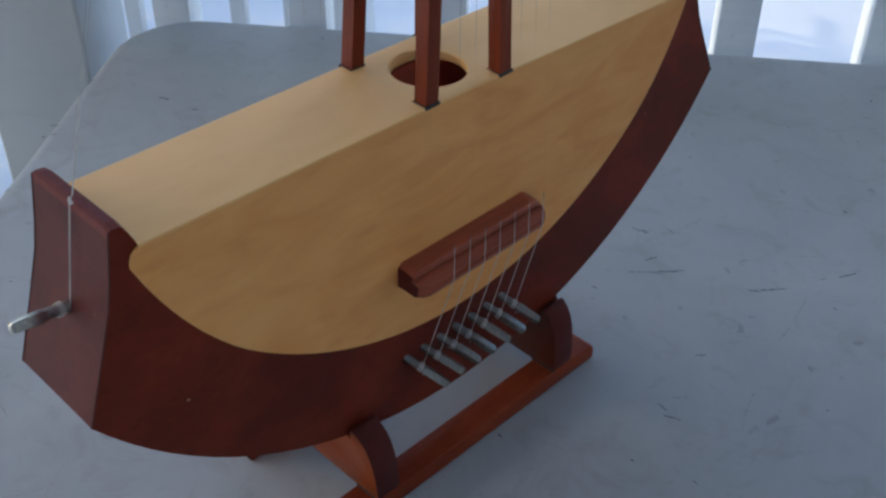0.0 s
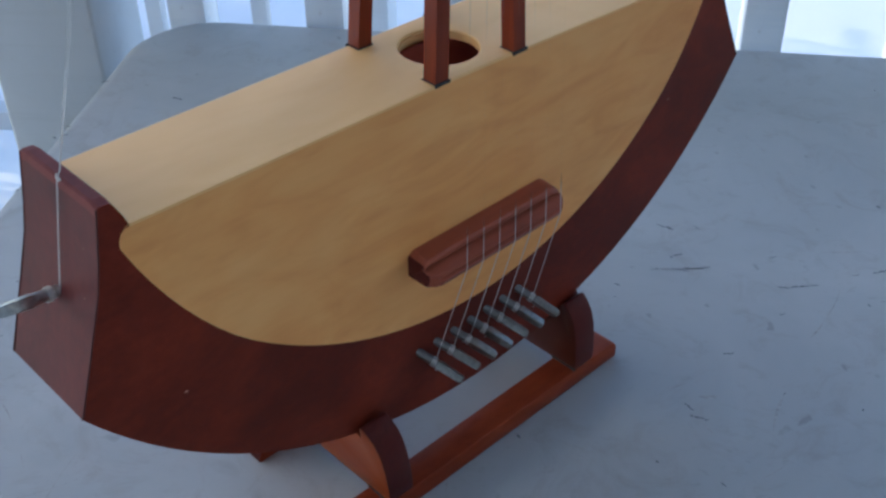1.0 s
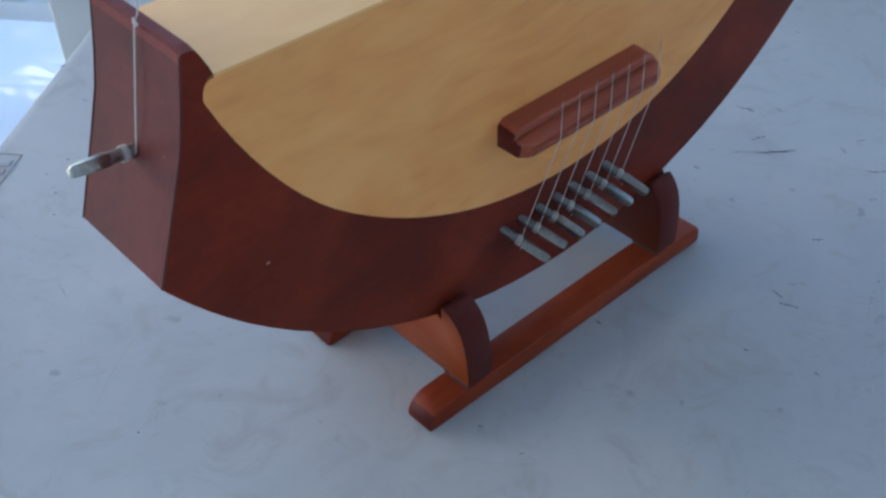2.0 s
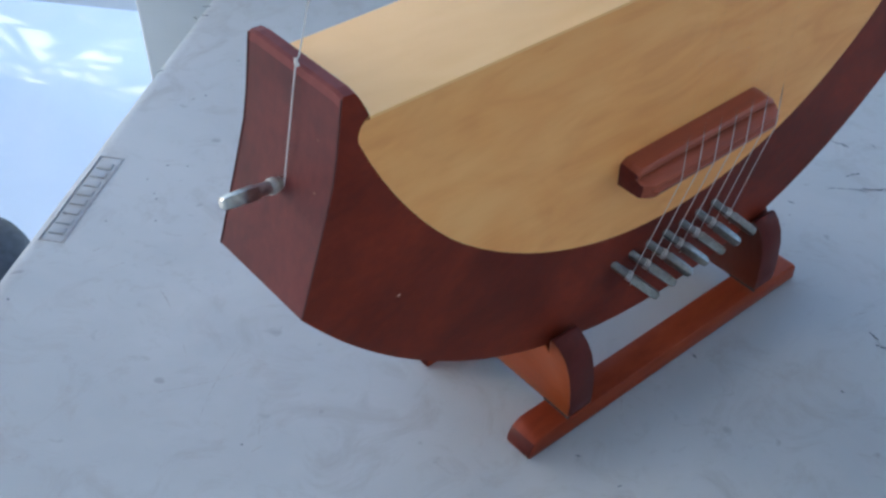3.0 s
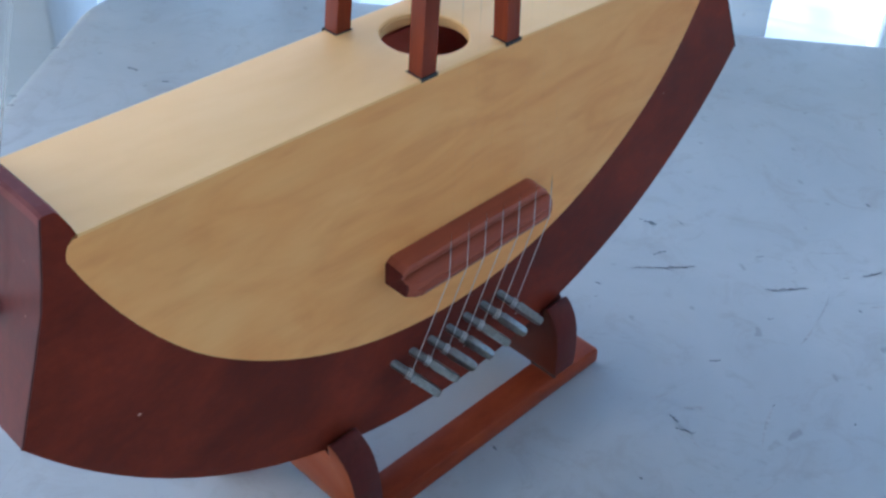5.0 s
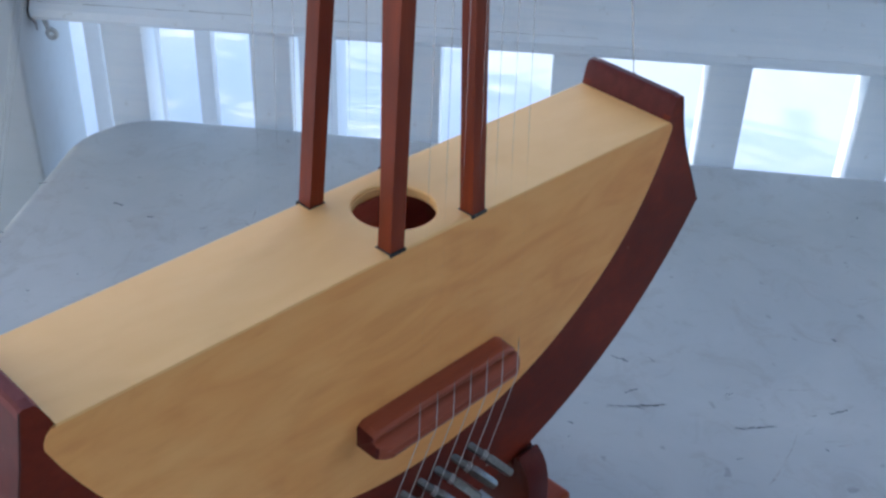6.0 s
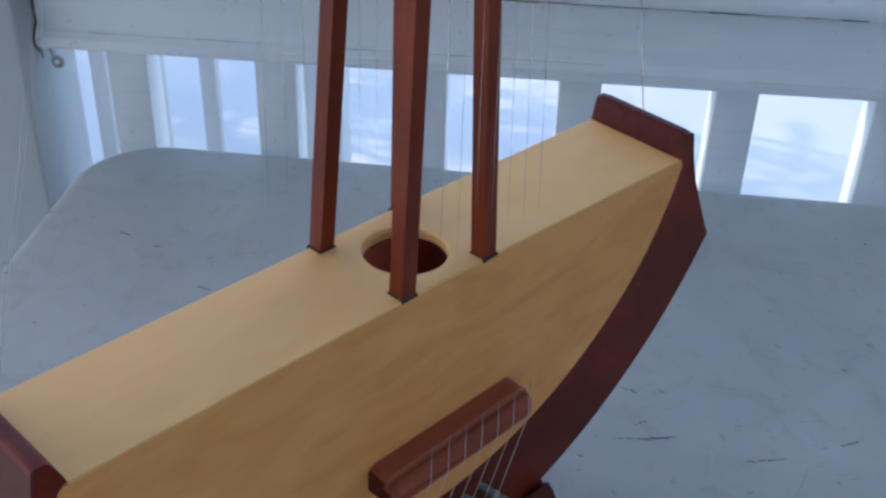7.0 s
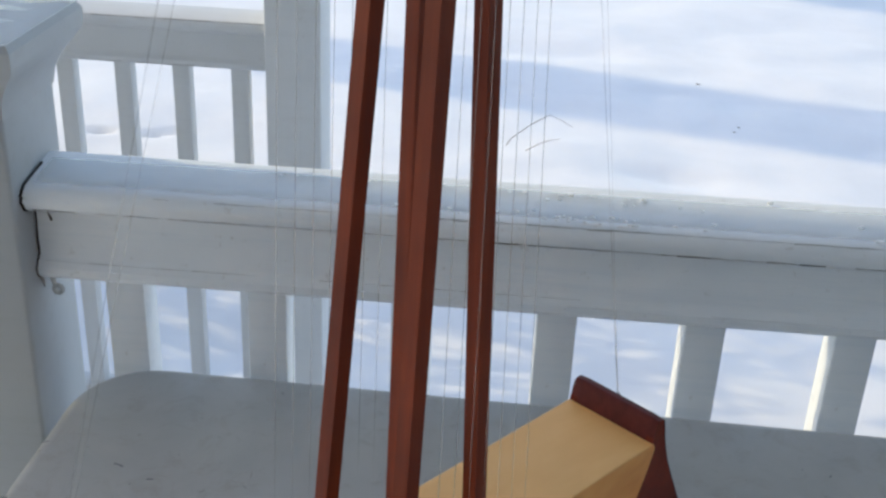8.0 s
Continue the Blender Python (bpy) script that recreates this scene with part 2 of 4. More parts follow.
bark = simple("grey_brown_bark", (0.13, 0.10, 0.08), 0.9, 0.0, 9.0, 0.5, 1.0)


def snow_material():
    m, n, l, p = nodes_of("crusted_snow")
    v = coords(n, l, (1, 1, 1))
    f = noise_of(n, l, v, 2.2, 6.0, 0.6, 0.5)
    l.new(ramp_of(n, l, f, [(0.3, (0.86, 0.87, 0.885)), (0.7, (0.93, 0.93, 0.935))]), p.inputs["Base Color"])
    p.inputs["Roughness"].default_value = 0.55
    g = noise_of(n, l, v, 5.0, 4.0, 0.55)
    bump_of(n, l, g, 0.16, 0.02, p)
    return m


def ice_material():
    m, n, l, p = nodes_of("thin_ice_glaze")
    v = coords(n, l, (1, 1, 1))
    f = noise_of(n, l, v, 60.0, 4.0, 0.6, 0.6)
    p.inputs["Base Color"].default_value = (0.88, 0.94, 0.98, 1)
    p.inputs["Roughness"].default_value = 0.09
    p.inputs["Alpha"].default_value = 0.36
    p.inputs["Specular IOR Level"].default_value = 0.6
    p.inputs["IOR"].default_value = 1.31
    bump_of(n, l, f, 0.3, 0.0015, p)
    return m


snow = snow_material()
ice = ice_material()
# white ice for the lumps that stand in for glints on the rail
bright_ice = simple("bright_glint_ice", (0.95, 0.96, 0.97), 0.08, 0.0, 300.0, 0.02, 0.2)
bright_ice.node_tree.nodes["Principled BSDF"].inputs["Specular IOR Level"].default_value = 1.0
bright_ice.node_tree.nodes["Principled BSDF"].inputs["IOR"].default_value = 1.31


def let_light_through(m, share):
    """Cloudy ice glows with the light that falls on its far side."""
    n, l = m.node_tree.nodes, m.node_tree.links
    tr, mx = n.new("ShaderNodeBsdfTranslucent"), n.new("ShaderNodeMixShader")
    tr.inputs["Color"].default_value = (0.95, 0.97, 0.98, 1)
    mx.inputs["Fac"].default_value = share
    l.new(n["Principled BSDF"].outputs["BSDF"], mx.inputs[1])
    l.new(tr.outputs["BSDF"], mx.inputs[2])
    l.new(mx.outputs["Shader"], n["Material Output"].inputs["Surface"])


let_light_through(bright_ice, 0.6)


# ---- mesh helpers ----
def mesh_from(name, bm, material, smooth=True):
    bmesh.ops.recalc_face_normals(bm, faces=bm.faces[:])
    me = bpy.data.meshes.new(name)
    bm.to_mesh(me)
    bm.free()
    me.materials.append(material)
    if smooth:
        for poly in me.polygons:
            poly.use_smooth = True
        me.set_sharp_from_angle(angle=radians(32))
    return me


def part(name, bm, material, parent, label=""):
    """One mesh object under a thing or under a part."""
    ob = new(name, mesh_from(name, bm, material))
    ob.parent = parent
    if label:
        tagged(ob, label)
    return ob


def thing(name, m, label, category, group="", kind=""):
    ob = new(name)
    ob.empty_display_size = 0.05
    ob.matrix_world = m
    return tagged(ob, label, category, group, kind)


def soften(bm, width, segments=2, angle=30):
    edges = [e for e in bm.edges if len(e.link_faces) == 2 and e.calc_face_angle(0) > radians(angle)]
    if edges:
        bmesh.ops.bevel(bm, geom=edges, offset=width, segments=segments, affect="EDGES", profile=0.5, clamp_overlap=True)
    return bm


def prism(points, place, a, b, bevel=0.0, segments=2, angle=30):
    """A 2D outline pushed from depth a to depth b; place(p, q, d) gives the 3D point."""
    bm = bmesh.new()
    vs = [bm.verts.new(place(p, q, a)) for p, q in points]
    ws = [bm.verts.new(place(p, q, b)) for p, q in points]
    k = len(points)
    bm.faces.new(vs)
    bm.faces.new(ws[::-1])
    for i in range(k):
        bm.faces.new((vs[i], ws[i], ws[(i + 1) % k], vs[(i + 1) % k]))
    bmesh.ops.recalc_face_normals(bm, faces=bm.faces[:])
    if bevel:
        soften(bm, bevel, segments, angle)
    return bm


def uw(p, q, d):
    return (p, d, q)


def vw(p, q, d):
    return (d, p, q)


def flat(p, q, d):
    return (p, q, d)


def box(x0, x1, y0, y1, z0, z1, bevel=0.0, segments=2):
    return prism([(x0, y0), (x1, y0), (x1, y1), (x0, y1)], flat, z0, z1, bevel, segments)


def tube(points, radius, sides=8, end=None):
    """A round bar along a line of points; radius may taper to end."""
    bm = bmesh.new()
    pts = [Vector(p) for p in points]
    rings = []
    for i, p in enumerate(pts):
        d = (pts[min(i + 1, len(pts) - 1)] - pts[max(i - 1, 0)]).normalized()
        a = d.orthogonal().normalized() if i == 0 else (a - d * a.dot(d)).normalized()
        b = d.cross(a)
        r = radius if end is None else radius + (end - radius) * i / (len(pts) - 1)
        rings.append([bm.verts.new(p + (a * math.cos(2 * math.pi * s / sides) + b * math.sin(2 * math.pi * s / sides)) * r)
                      for s in range(sides)])
    for r0, r1 in zip(rings, rings[1:]):
        for s in range(sides):
            bm.faces.new((r0[s], r0[(s + 1) % sides], r1[(s + 1) % sides], r1[s]))
    bm.faces.new(rings[0][::-1])
    bm.faces.new(rings[-1])
    return bm


def arc(cx, cy, r, a0, a1, k):
    return [(cx + r * math.cos(radians(a0 + (a1 - a0) * i / k)), cy + r * math.sin(radians(a0 + (a1 - a0) * i / k))) for i in range(k + 1)]


def gather(pieces):
    """Joins several small meshes into one."""
    bm = bmesh.new()
    for b in pieces:
        me = bpy.data.meshes.new("tmp")
        b.to_mesh(me)
        b.free()
        bm.from_mesh(me)
        bpy.data.meshes.remove(me)
    return bm


# ---- ground, porch and house ----
GROUND = -0.45


def build_ground():
    bm = bmesh.new()
    xs = [-900, -300, -100, -40, -20, -12, -9, -7, -5.5] + [-4.5 + 0.08 * i for i in range(25)] + [-2.5 + 0.04 * i for i in range(95)] + [1.3 + 0.08 * i for i in range(40)] + [5.5, 7, 9, 12, 20, 40, 100, 300, 900]
    ys = [-900, -300, -100, -40, -12, -5, -2, -1] + [-0.2 + 0.09 * i for i in range(38)] + [3.22 + 0.04 * i for i in range(82)] + [6.5 + 0.09 * i for i in range(26)] + [9.5, 11, 14, 20, 40, 100, 300, 900]
    dents = [(-1.767, 4.173, 0.07, 0.03), (-1.535, 4.175, 0.05, 0.026), (-1.455, 4.235, 0.05, 0.026), (0.70, 4.1, 0.26, 0.13), (-0.72, 2.45, 0.22, 0.14), (0.35, 5.9, 0.4, 0.2)]
    grid = []
    for y in ys:
        row = []
        for x in xs:
            z = GROUND
            if abs(x) < 13 and -3 < y < 15:
                z += 0.06 * noise.noise((x * 0.45, y * 0.45, 0)) + 0.020 * noise.noise((x * 1.3, y * 1.9, 3)) + 0.009 * noise.noise((x * 3.4, y * 4.2, 8)) + 0.004 * noise.noise((x * 9, y * 11, 5))
                for a, b, p, q in dents:
                    z -= 0.036 * math.exp(-(((x - a) / p) ** 2 + ((y - b) / q) ** 2))
            row.append(bm.verts.new((x, y, z)))
        grid.append(row)
    for r0, r1 in zip(grid, grid[1:]):
        for i in range(len(xs) - 1):
            bm.faces.new((r0[i], r0[i + 1], r1[i + 1], r1[i]))
    ob = new("ground", mesh_from("ground", bm, snow))
    return tagged(ob, "snow-covered yard with a soft wind crust", "snow", kind="structure")


build_ground()

RAIL_Y = 0.515      # front face of the balusters
EAVE_Y = 1.339
WALL_Y = -1.75


def build_porch():
    fl = new("floor", mesh_from("floor", box(-0.62, 4.5, WALL_Y, 0.64, -0.06, 0.0, 0.004), floor_paint))
    tagged(fl, "grey painted porch floor under the table", "floor", kind="structure")
    sk = new("porch_skirt", mesh_from("porch_skirt", box(-0.60, 4.48, WALL_Y, 0.62, -0.6, -0.064, 0.004), house_paint))
    tagged(sk, "pale blue boarded skirt below the porch floor", "skirt", kind="structure")
    # unseen wall added behind the porch as a source of bounced fill
    wl = new("wall_house", mesh_from("wall_house", box(-4.5, 6.5, WALL_Y - 0.2, WALL_Y, -0.6, 2.75, 0.0), house_paint))
    tagged(wl, "pale blue painted house wall out of view, added to tint bounced light", "wall", kind="structure")
    # unseen wall added to hold back and bounce light from the right
    wr = new("added_wall_right", mesh_from("added_wall_right", box(4.3, 4.48, WALL_Y + 0.003, 0.45, 0.003, 2.447, 0.0), side_paint))
    tagged(wr, "pale painted wall out of view, added to shape light from the right", "wall", kind="structure")
    # unseen ceiling added; its eave keeps the sun off table and rail
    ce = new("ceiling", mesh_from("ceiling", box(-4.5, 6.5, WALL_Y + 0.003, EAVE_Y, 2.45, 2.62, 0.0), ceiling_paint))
    tagged(ce, "pale painted porch ceiling out of view, added to shade the table", "ceiling", kind="structure")


build_porch()


def shade_shrub(x, y, high, wide, seed, count, gaps):
    """A twiggy leafless shrub: stems fanning from the base and a loose crown of crossing twigs."""
    root = thing("shade_shrub", pose(x, y, GROUND - 0.08), "dense leafless shrub with grey-brown twigs, unseen, added for shade", "shrub", "shrubs in the yard")
    r = random.Random(seed)
    stems = []
    for k in range(11):
        a, out = r.uniform(0, 2 * math.pi), r.uniform(0.15, 0.8) * wide
        stems.append(tube([(0.04 * math.cos(a), 0.04 * math.sin(a), 0), (out * 0.35 * math.cos(a), out * 0.35 * math.sin(a), high * 0.4), (out * math.cos(a), out * math.sin(a), high * r.uniform(0.75, 0.97))], 0.013, 6, 0.004))
    part("stems", gather(stems), bark, root)
    verts, faces = [], []
    for _ in range(count):
        d = Vector((r.gauss(0, 1), r.gauss(0, 1), r.gauss(0, 1))).normalized() * r.random() ** 0.4
        c = Vector((d.x * wide, d.y * wide, high * 0.5 + d.z * high * 0.52))
        if c.z < 0.03 or noise.noise((c.x * 2.6 + seed, c.y * 2.6, c.z * 2.6)) < gaps:
            continue
        way = Vector((r.gauss(0, 1), r.gauss(0, 1), r.gauss(0.3, 1))).normalized()
        ln, th = r.uniform(0.10, 0.22), r.uniform(0.008, 0.019)
        p = way.orthogonal().normalized()
        q = way.cross(p)
        n0 = len(verts)
        for e, f in ((-1, 1.0), (1, 0.4)):
            for t in range(3):
                an = t * 2 * math.pi / 3
                verts.append(c + way * ln * e + (p * math.cos(an) + q * math.sin(an)) * th * f)
        for t in range(3):
            faces.append((n0 + t, n0 + (t + 1) % 3, n0 + 3 + (t + 1) % 3, n0 + 3 + t))
    me = bpy.data.meshes.new("twigs")
    me.from_pydata(verts, [], faces)
    me.materials.append(bark)
    twigs = new("twigs", me)
    twigs.parent = root
    tagged(twigs, kind="stuff")


# unseen shrubs added at the left to throw dappled shade on the snow
for i, (y, high, count, gaps) in enumerate(((0.95, 2.2, 1150, -0.4), (1.50, 2.35, 1150, -0.4), (2.15, 2.3, 640, -0.16), (2.85, 2.45, 620, -0.16), (3.55, 2.35, 600, -0.16))):
    shade_shrub(-3.2 + 0.1 * (i % 2), y, high, 0.5, 30 + i, count, gaps)


# ---- railings ----
RAIL_PROFILE = [(0.000, -0.006), (0.009, -0.005), (0.012, -0.001), (0.012, 0.006), (0.007, 0.012), (0.004, 0.017),
                (0.003, 0.066), (0.018, 0.067), (0.024, 0.071), (0.027, 0.078), (0.026, 0.085), (0.022, 0.090), (0.017, 0.092),
                (-0.045, 0.100), (-0.052, 0.098), (-0.055, 0.090), (-0.052, 0.080), (-0.036, 0.074), (-0.034, 0.062), (-0.034, -0.006)]


def railing(x0, x1, y, z_under, z_low, posts, width, label, paint):
    """A painted railing along x: moulded top rail with apron, square balusters, bottom rail."""
    root = thing("porch_railing", pose(0, y, 0), label, "railing")
    prof = [(-q[0], q[1]) for q in RAIL_PROFILE]
    bm = prism(prof, lambda p, q, d: (d, p, z_under + q), x0, x1)
    part("top_rail", bm, paint, root, "white moulded top rail with a bullnose edge")
    bal = mesh_from("baluster", box(-width / 2, width / 2, 0, width, z_low, z_under + 0.01, 0.0015), paint)
    for cx in posts:
        b = new("baluster", bal)
        b.location = (cx, 0, 0)
        b.parent = root
    part("bottom_rail", box(x0, x1, -0.012, width + 0.012, z_low - 0.045, z_low + 0.004, 0.004), paint, root)
    return root


near = railing(-0.394, 4.29, RAIL_Y, 0.826, 0.12, [-0.316 + 0.1361 * i for i in range(34)], 0.037,
               "white painted wooden porch railing with square balusters", rail_paint)
# dark joints of the near rail
rnd = random.Random(5)


def crack_line(p, q, x0, x1, thin, chance, rail=None, under=0.826, material=None):
    bm = bmesh.new()
    x = x0
    while x < x1:
        step = rnd.uniform(0.008, 0.045)
        if rnd.random() < chance:
            r = rnd.uniform(0.35, 1.0) * thin
            pts = [(x + step * k / 5, -p - rnd.uniform(0.0, 0.0002), under + q + rnd.uniform(-0.0003, 0.0003)) for k in range(6)]
            b = tube(pts, r, 5, r * rnd.uniform(0.2, 1.0))
            me = bpy.data.meshes.new("tmp")
            b.to_mesh(me)
            b.free()
            bm.from_mesh(me)
            bpy.data.meshes.remove(me)
        x += step
    tagged(part("crack", bm, material or gap_and_shade, rail or near), "thin broken dark paint crack", kind="stuff")


crack_line(0.0243, 0.0712, -0.385, -0.02, 0.00032, 0.9)
crack_line(0.0246, 0.0712, -0.02, 1.0, 0.0006, 0.85)
crack_line(0.0231, 0.0891, -0.37, 0.12, 0.00024, 0.8)
crack_line(0.0075, 0.0118, -0.385, 0.1, 0.00022, 0.8)
crack_line(0.0118, 0.0065, 0.1, 0.6, 0.00014, 0.5)
crack_line(0.0222, 0.0897, -0.02, 1.1, 0.0007, 1.0, None, 0.826, seam_grey)
edge_line = []
for a, b in zip(RAIL_PROFILE[1:13], RAIL_PROFILE[2:14]):
    for k in range(3):
        edge_line.append((-0.3928 + rnd.uniform(-0.0008, 0.0008), -(a[0] + (b[0] - a[0]) * k / 3) - 0.0008 + rnd.uniform(-0.0006, 0.0006), 0.826 + a[1] + (b[1] - a[1]) * k / 3))
part("end_joint", tube(edge_line, 0.0006, 6, 0.0014), gap_and_shade, near, "dark gap where the rail meets the post")
part("paint_chip", tube([(-0.3805, -0.0035, 0.886), (-0.379, -0.0035, 0.882), (-0.3775, -0.0035, 0.878)], 0.0005, 5, 0.0012), gap_and_shade, near, "dark chip in the paint")
part("loose_paint", tube([(-0.392, -0.008, 0.822), (-0.3895, -0.009, 0.817), (-0.389, -0.009, 0.811)], 0.0022, 6, 0.0008), bolt_metal, near, "ragged grey paint flake at the rail end")
hook = part("screw_eye", tube([(-0.3868, 0.003, 0.8225), (-0.3850, 0.001, 0.8150), (-0.3832, 0.0005, 0.8090)], 0.0030, 10, 0.0024), eye_paint, near, "small painted screw eye")
part("eye_ring", tube([(-0.3805 + 0.0040 * math.cos(a), 0.0005, 0.8040 + 0.0040 * math.sin(a)) for a in [i * math.pi / 10 for i in range(21)]], 0.0023, 10), eye_paint, hook)

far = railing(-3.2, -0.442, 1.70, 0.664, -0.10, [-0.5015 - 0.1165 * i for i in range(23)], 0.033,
              "white painted railing beside the outer steps, greyed for its shade", shaded_paint)
crack_line(0.0225, 0.0895, -1.3, -0.45, 0.0009, 0.9, far, 0.664)
crack_line(0.0108, -0.0030, -1.3, -0.45, 0.0008, 0.5, far, 0.664)
corner = thing("square_post", pose(-0.381, 1.72, 0), "square white painted post at the railing's end", "post")
part("shaft", box(-0.06, 0.048, -0.06, 0.048, GROUND - 0.15, 1.9, 0.004), shaded_paint, corner)
part("post_base", box(-0.075, 0.063, -0.075, 0.063, GROUND - 0.15, GROUND + 0.2, 0.006), shaded_paint, corner)


def newel():
    root = thing("newel_post", pose(-0.450, 0.531, 0), "stout white painted newel post with a flared cap", "post")
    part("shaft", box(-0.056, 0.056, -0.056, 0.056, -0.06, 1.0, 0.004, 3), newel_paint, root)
    bm = bmesh.new()
    rings = []
    for h, r in ((0.985, 0.0563), (1.000, 0.0585), (1.012, 0.064), (1.024, 0.072), (1.034, 0.080), (1.040, 0.081), (1.052, 0.081), (1.058, 0.077)):
        rings.append([bm.verts.new((sx * r, sy * r, h)) for sx, sy in ((-1, -1), (1, -1), (1, 1), (-1, 1))])
    for a, b in zip(rings, rings[1:]):
        for i in range(4):
            bm.faces.new((a[i], a[(i + 1) % 4], b[(i + 1) % 4], b[i]))
    bm.faces.new(rings[0][::-1])
    bm.faces.new(rings[-1])
    soften(bm, 0.003, 2, 40)
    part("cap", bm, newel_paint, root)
    return root


newel()
cap_ice = bmesh.new()
bmesh.ops.create_grid(cap_ice, x_segments=24, y_segments=24, size=0.076)
for v in cap_ice.verts:
    rim_ = max(abs(v.co.x), abs(v.co.y)) / 0.076
    v.co.z = 0.004 * max(0.0, 1 - rim_ ** 6) + 0.0016 * noise.noise((v.co.x * 45, v.co.y * 45, 2)) * (1 - rim_ ** 8) - 0.0004
for v in cap_ice.verts:
    v.co = (v.co.x - 0.450, v.co.y + 0.531, v.co.z + 1.0584)
tagged(new("ice_sheet", mesh_from("ice_sheet", cap_ice, ice)), "thin rippled ice sheet on the newel cap", "ice")
ic = bmesh.new()
bmesh.ops.create_grid(ic, x_segments=240, y_segments=14, size=1.0)
for v in ic.verts:
    px, py = v.co.x, v.co.y
    wave = noise.noise((px * 16, py * 1.5, 0)) + 0.5 * noise.noise((px * 60, py * 4, 9))
    edge = max(0.0, 1 - abs(py) ** 5)
    yy = 0.5265 + py * (0.0235 + 0.002 * noise.noise((px * 30, 0, 7)))
    v.co = (0.49 + px * 0.875, yy, 0.918 + (yy - 0.498) * 0.129 + (0.0024 + 0.0009 * wave) * edge ** 0.6 - 0.0003)
tagged(new("ice_glaze", mesh_from("ice_glaze", ic, ice)), "thin clear ice glaze on the white rail", "ice", kind="stuff")
RAIL_TOP = 0.9181   # height of the rail's top at its front edge, y 0.498


def ice_ridge(x0, x1, y, high):
    """A lumpy white ice ridge added where the rail shows a bright glint line."""
    bm = bmesh.new()
    k = max(4, int((x1 - x0) / 0.002))
    rings = []
    for i in range(k + 1):
        x = x0 + (x1 - x0) * i / k
        yc = y + 0.0016 * noise.noise((x * 40, y * 50, 1)) - 0.02 * x * 0.2
        lump = max(0.12, 0.75 + 0.9 * noise.noise((x * 120, y * 9, 4))) * min(1.0, 0.2 + 4.0 * min(i, k - i) / k)
        base = RAIL_TOP + (yc - 0.498) * 0.129
        rings.append([bm.verts.new((x, yc + 0.0026 * lump * math.cos(radians(a)), base + high * lump * math.sin(radians(a)) - 0.0002)) for a in (0, 30, 60, 90, 120, 150, 180)])
    for p, q in zip(rings, rings[1:]):
        for i in range(6):
            bm.faces.new((p[i], p[i + 1], q[i + 1], q[i]))
        bm.faces.new((p[6], p[0], q[0], q[6]))
    bm.faces.new(rings[0][::-1])
    bm.faces.new(rings[-1])
    return bm


ridges = [ice_ridge(x0, x1, 0.5425, h) for x0, x1, h in ((-0.186, -0.128, 0.0022), (-0.118, -0.082, 0.0026), (-0.066, -0.012, 0.0020), (-0.006, 0.066, 0.0024), (0.072, 0.128, 0.0028), (0.139, 0.167, 0.0030))]
ridges += [ice_ridge(0.100, 0.122, 0.4975, 0.0018), (ice_ridge(0.134, 0.153, 0.4975, 0.0020))]
tagged(new("ice_glint_edge", mesh_from("ice_glint_edge", gather(ridges), bright_ice)), "broken white ridge added for the bright glints on the icy rail", "ice", kind="stuff")
# each drop is put where a glint lies on the ice
drops = [(0.2748, 0.5528, 0.0022), (0.3486, 0.520, 0.0017), (0.360, 0.4986, 0.0024), (0.0301, 0.506, 0.0012), (0.0623, 0.5117, 0.0013), (0.0846, 0.5032, 0.0016), (0.1504, 0.4975, 0.0022)]
for k in range(46):
    bx = rnd.gauss(0.10, 0.045) if k < 32 else rnd.uniform(-0.15, 0.45)
    drops.append((bx, rnd.choice((0.4985, 0.5015, 0.507, 0.532)) + rnd.uniform(-0.002, 0.002), rnd.uniform(0.0006, 0.0015)))
beads = bmesh.new()
for bx, by, sz in drops:
    got = bmesh.ops.create_icosphere(beads, subdivisions=2, radius=sz)
    wide = rnd.uniform(1.2, 2.0)
    for v in got["verts"]:
        v.co = (v.co.x * wide + bx, v.co.y + by, v.co.z * 0.75 + RAIL_TOP + 0.0018 + (by - 0.498) * 0.129)
tagged(new("ice_glint_beads", mesh_from("ice_glint_beads", beads, bright_ice)), "small white drops added for glints along the icy rail", "ice", kind="stuff")


# ---- folding table ----
def rounded_rect(x0, x1, y0, y1, r, k=10):
    return (arc(x1 - r, y1 - r, r, 0, 90, k) + arc(x0 + r, y1 - r, r, 90, 180, k) + arc(x0 + r, y0 + r, r, 180, 270, k) + arc(x1 - r, y0 + r, r, 270, 360, k))


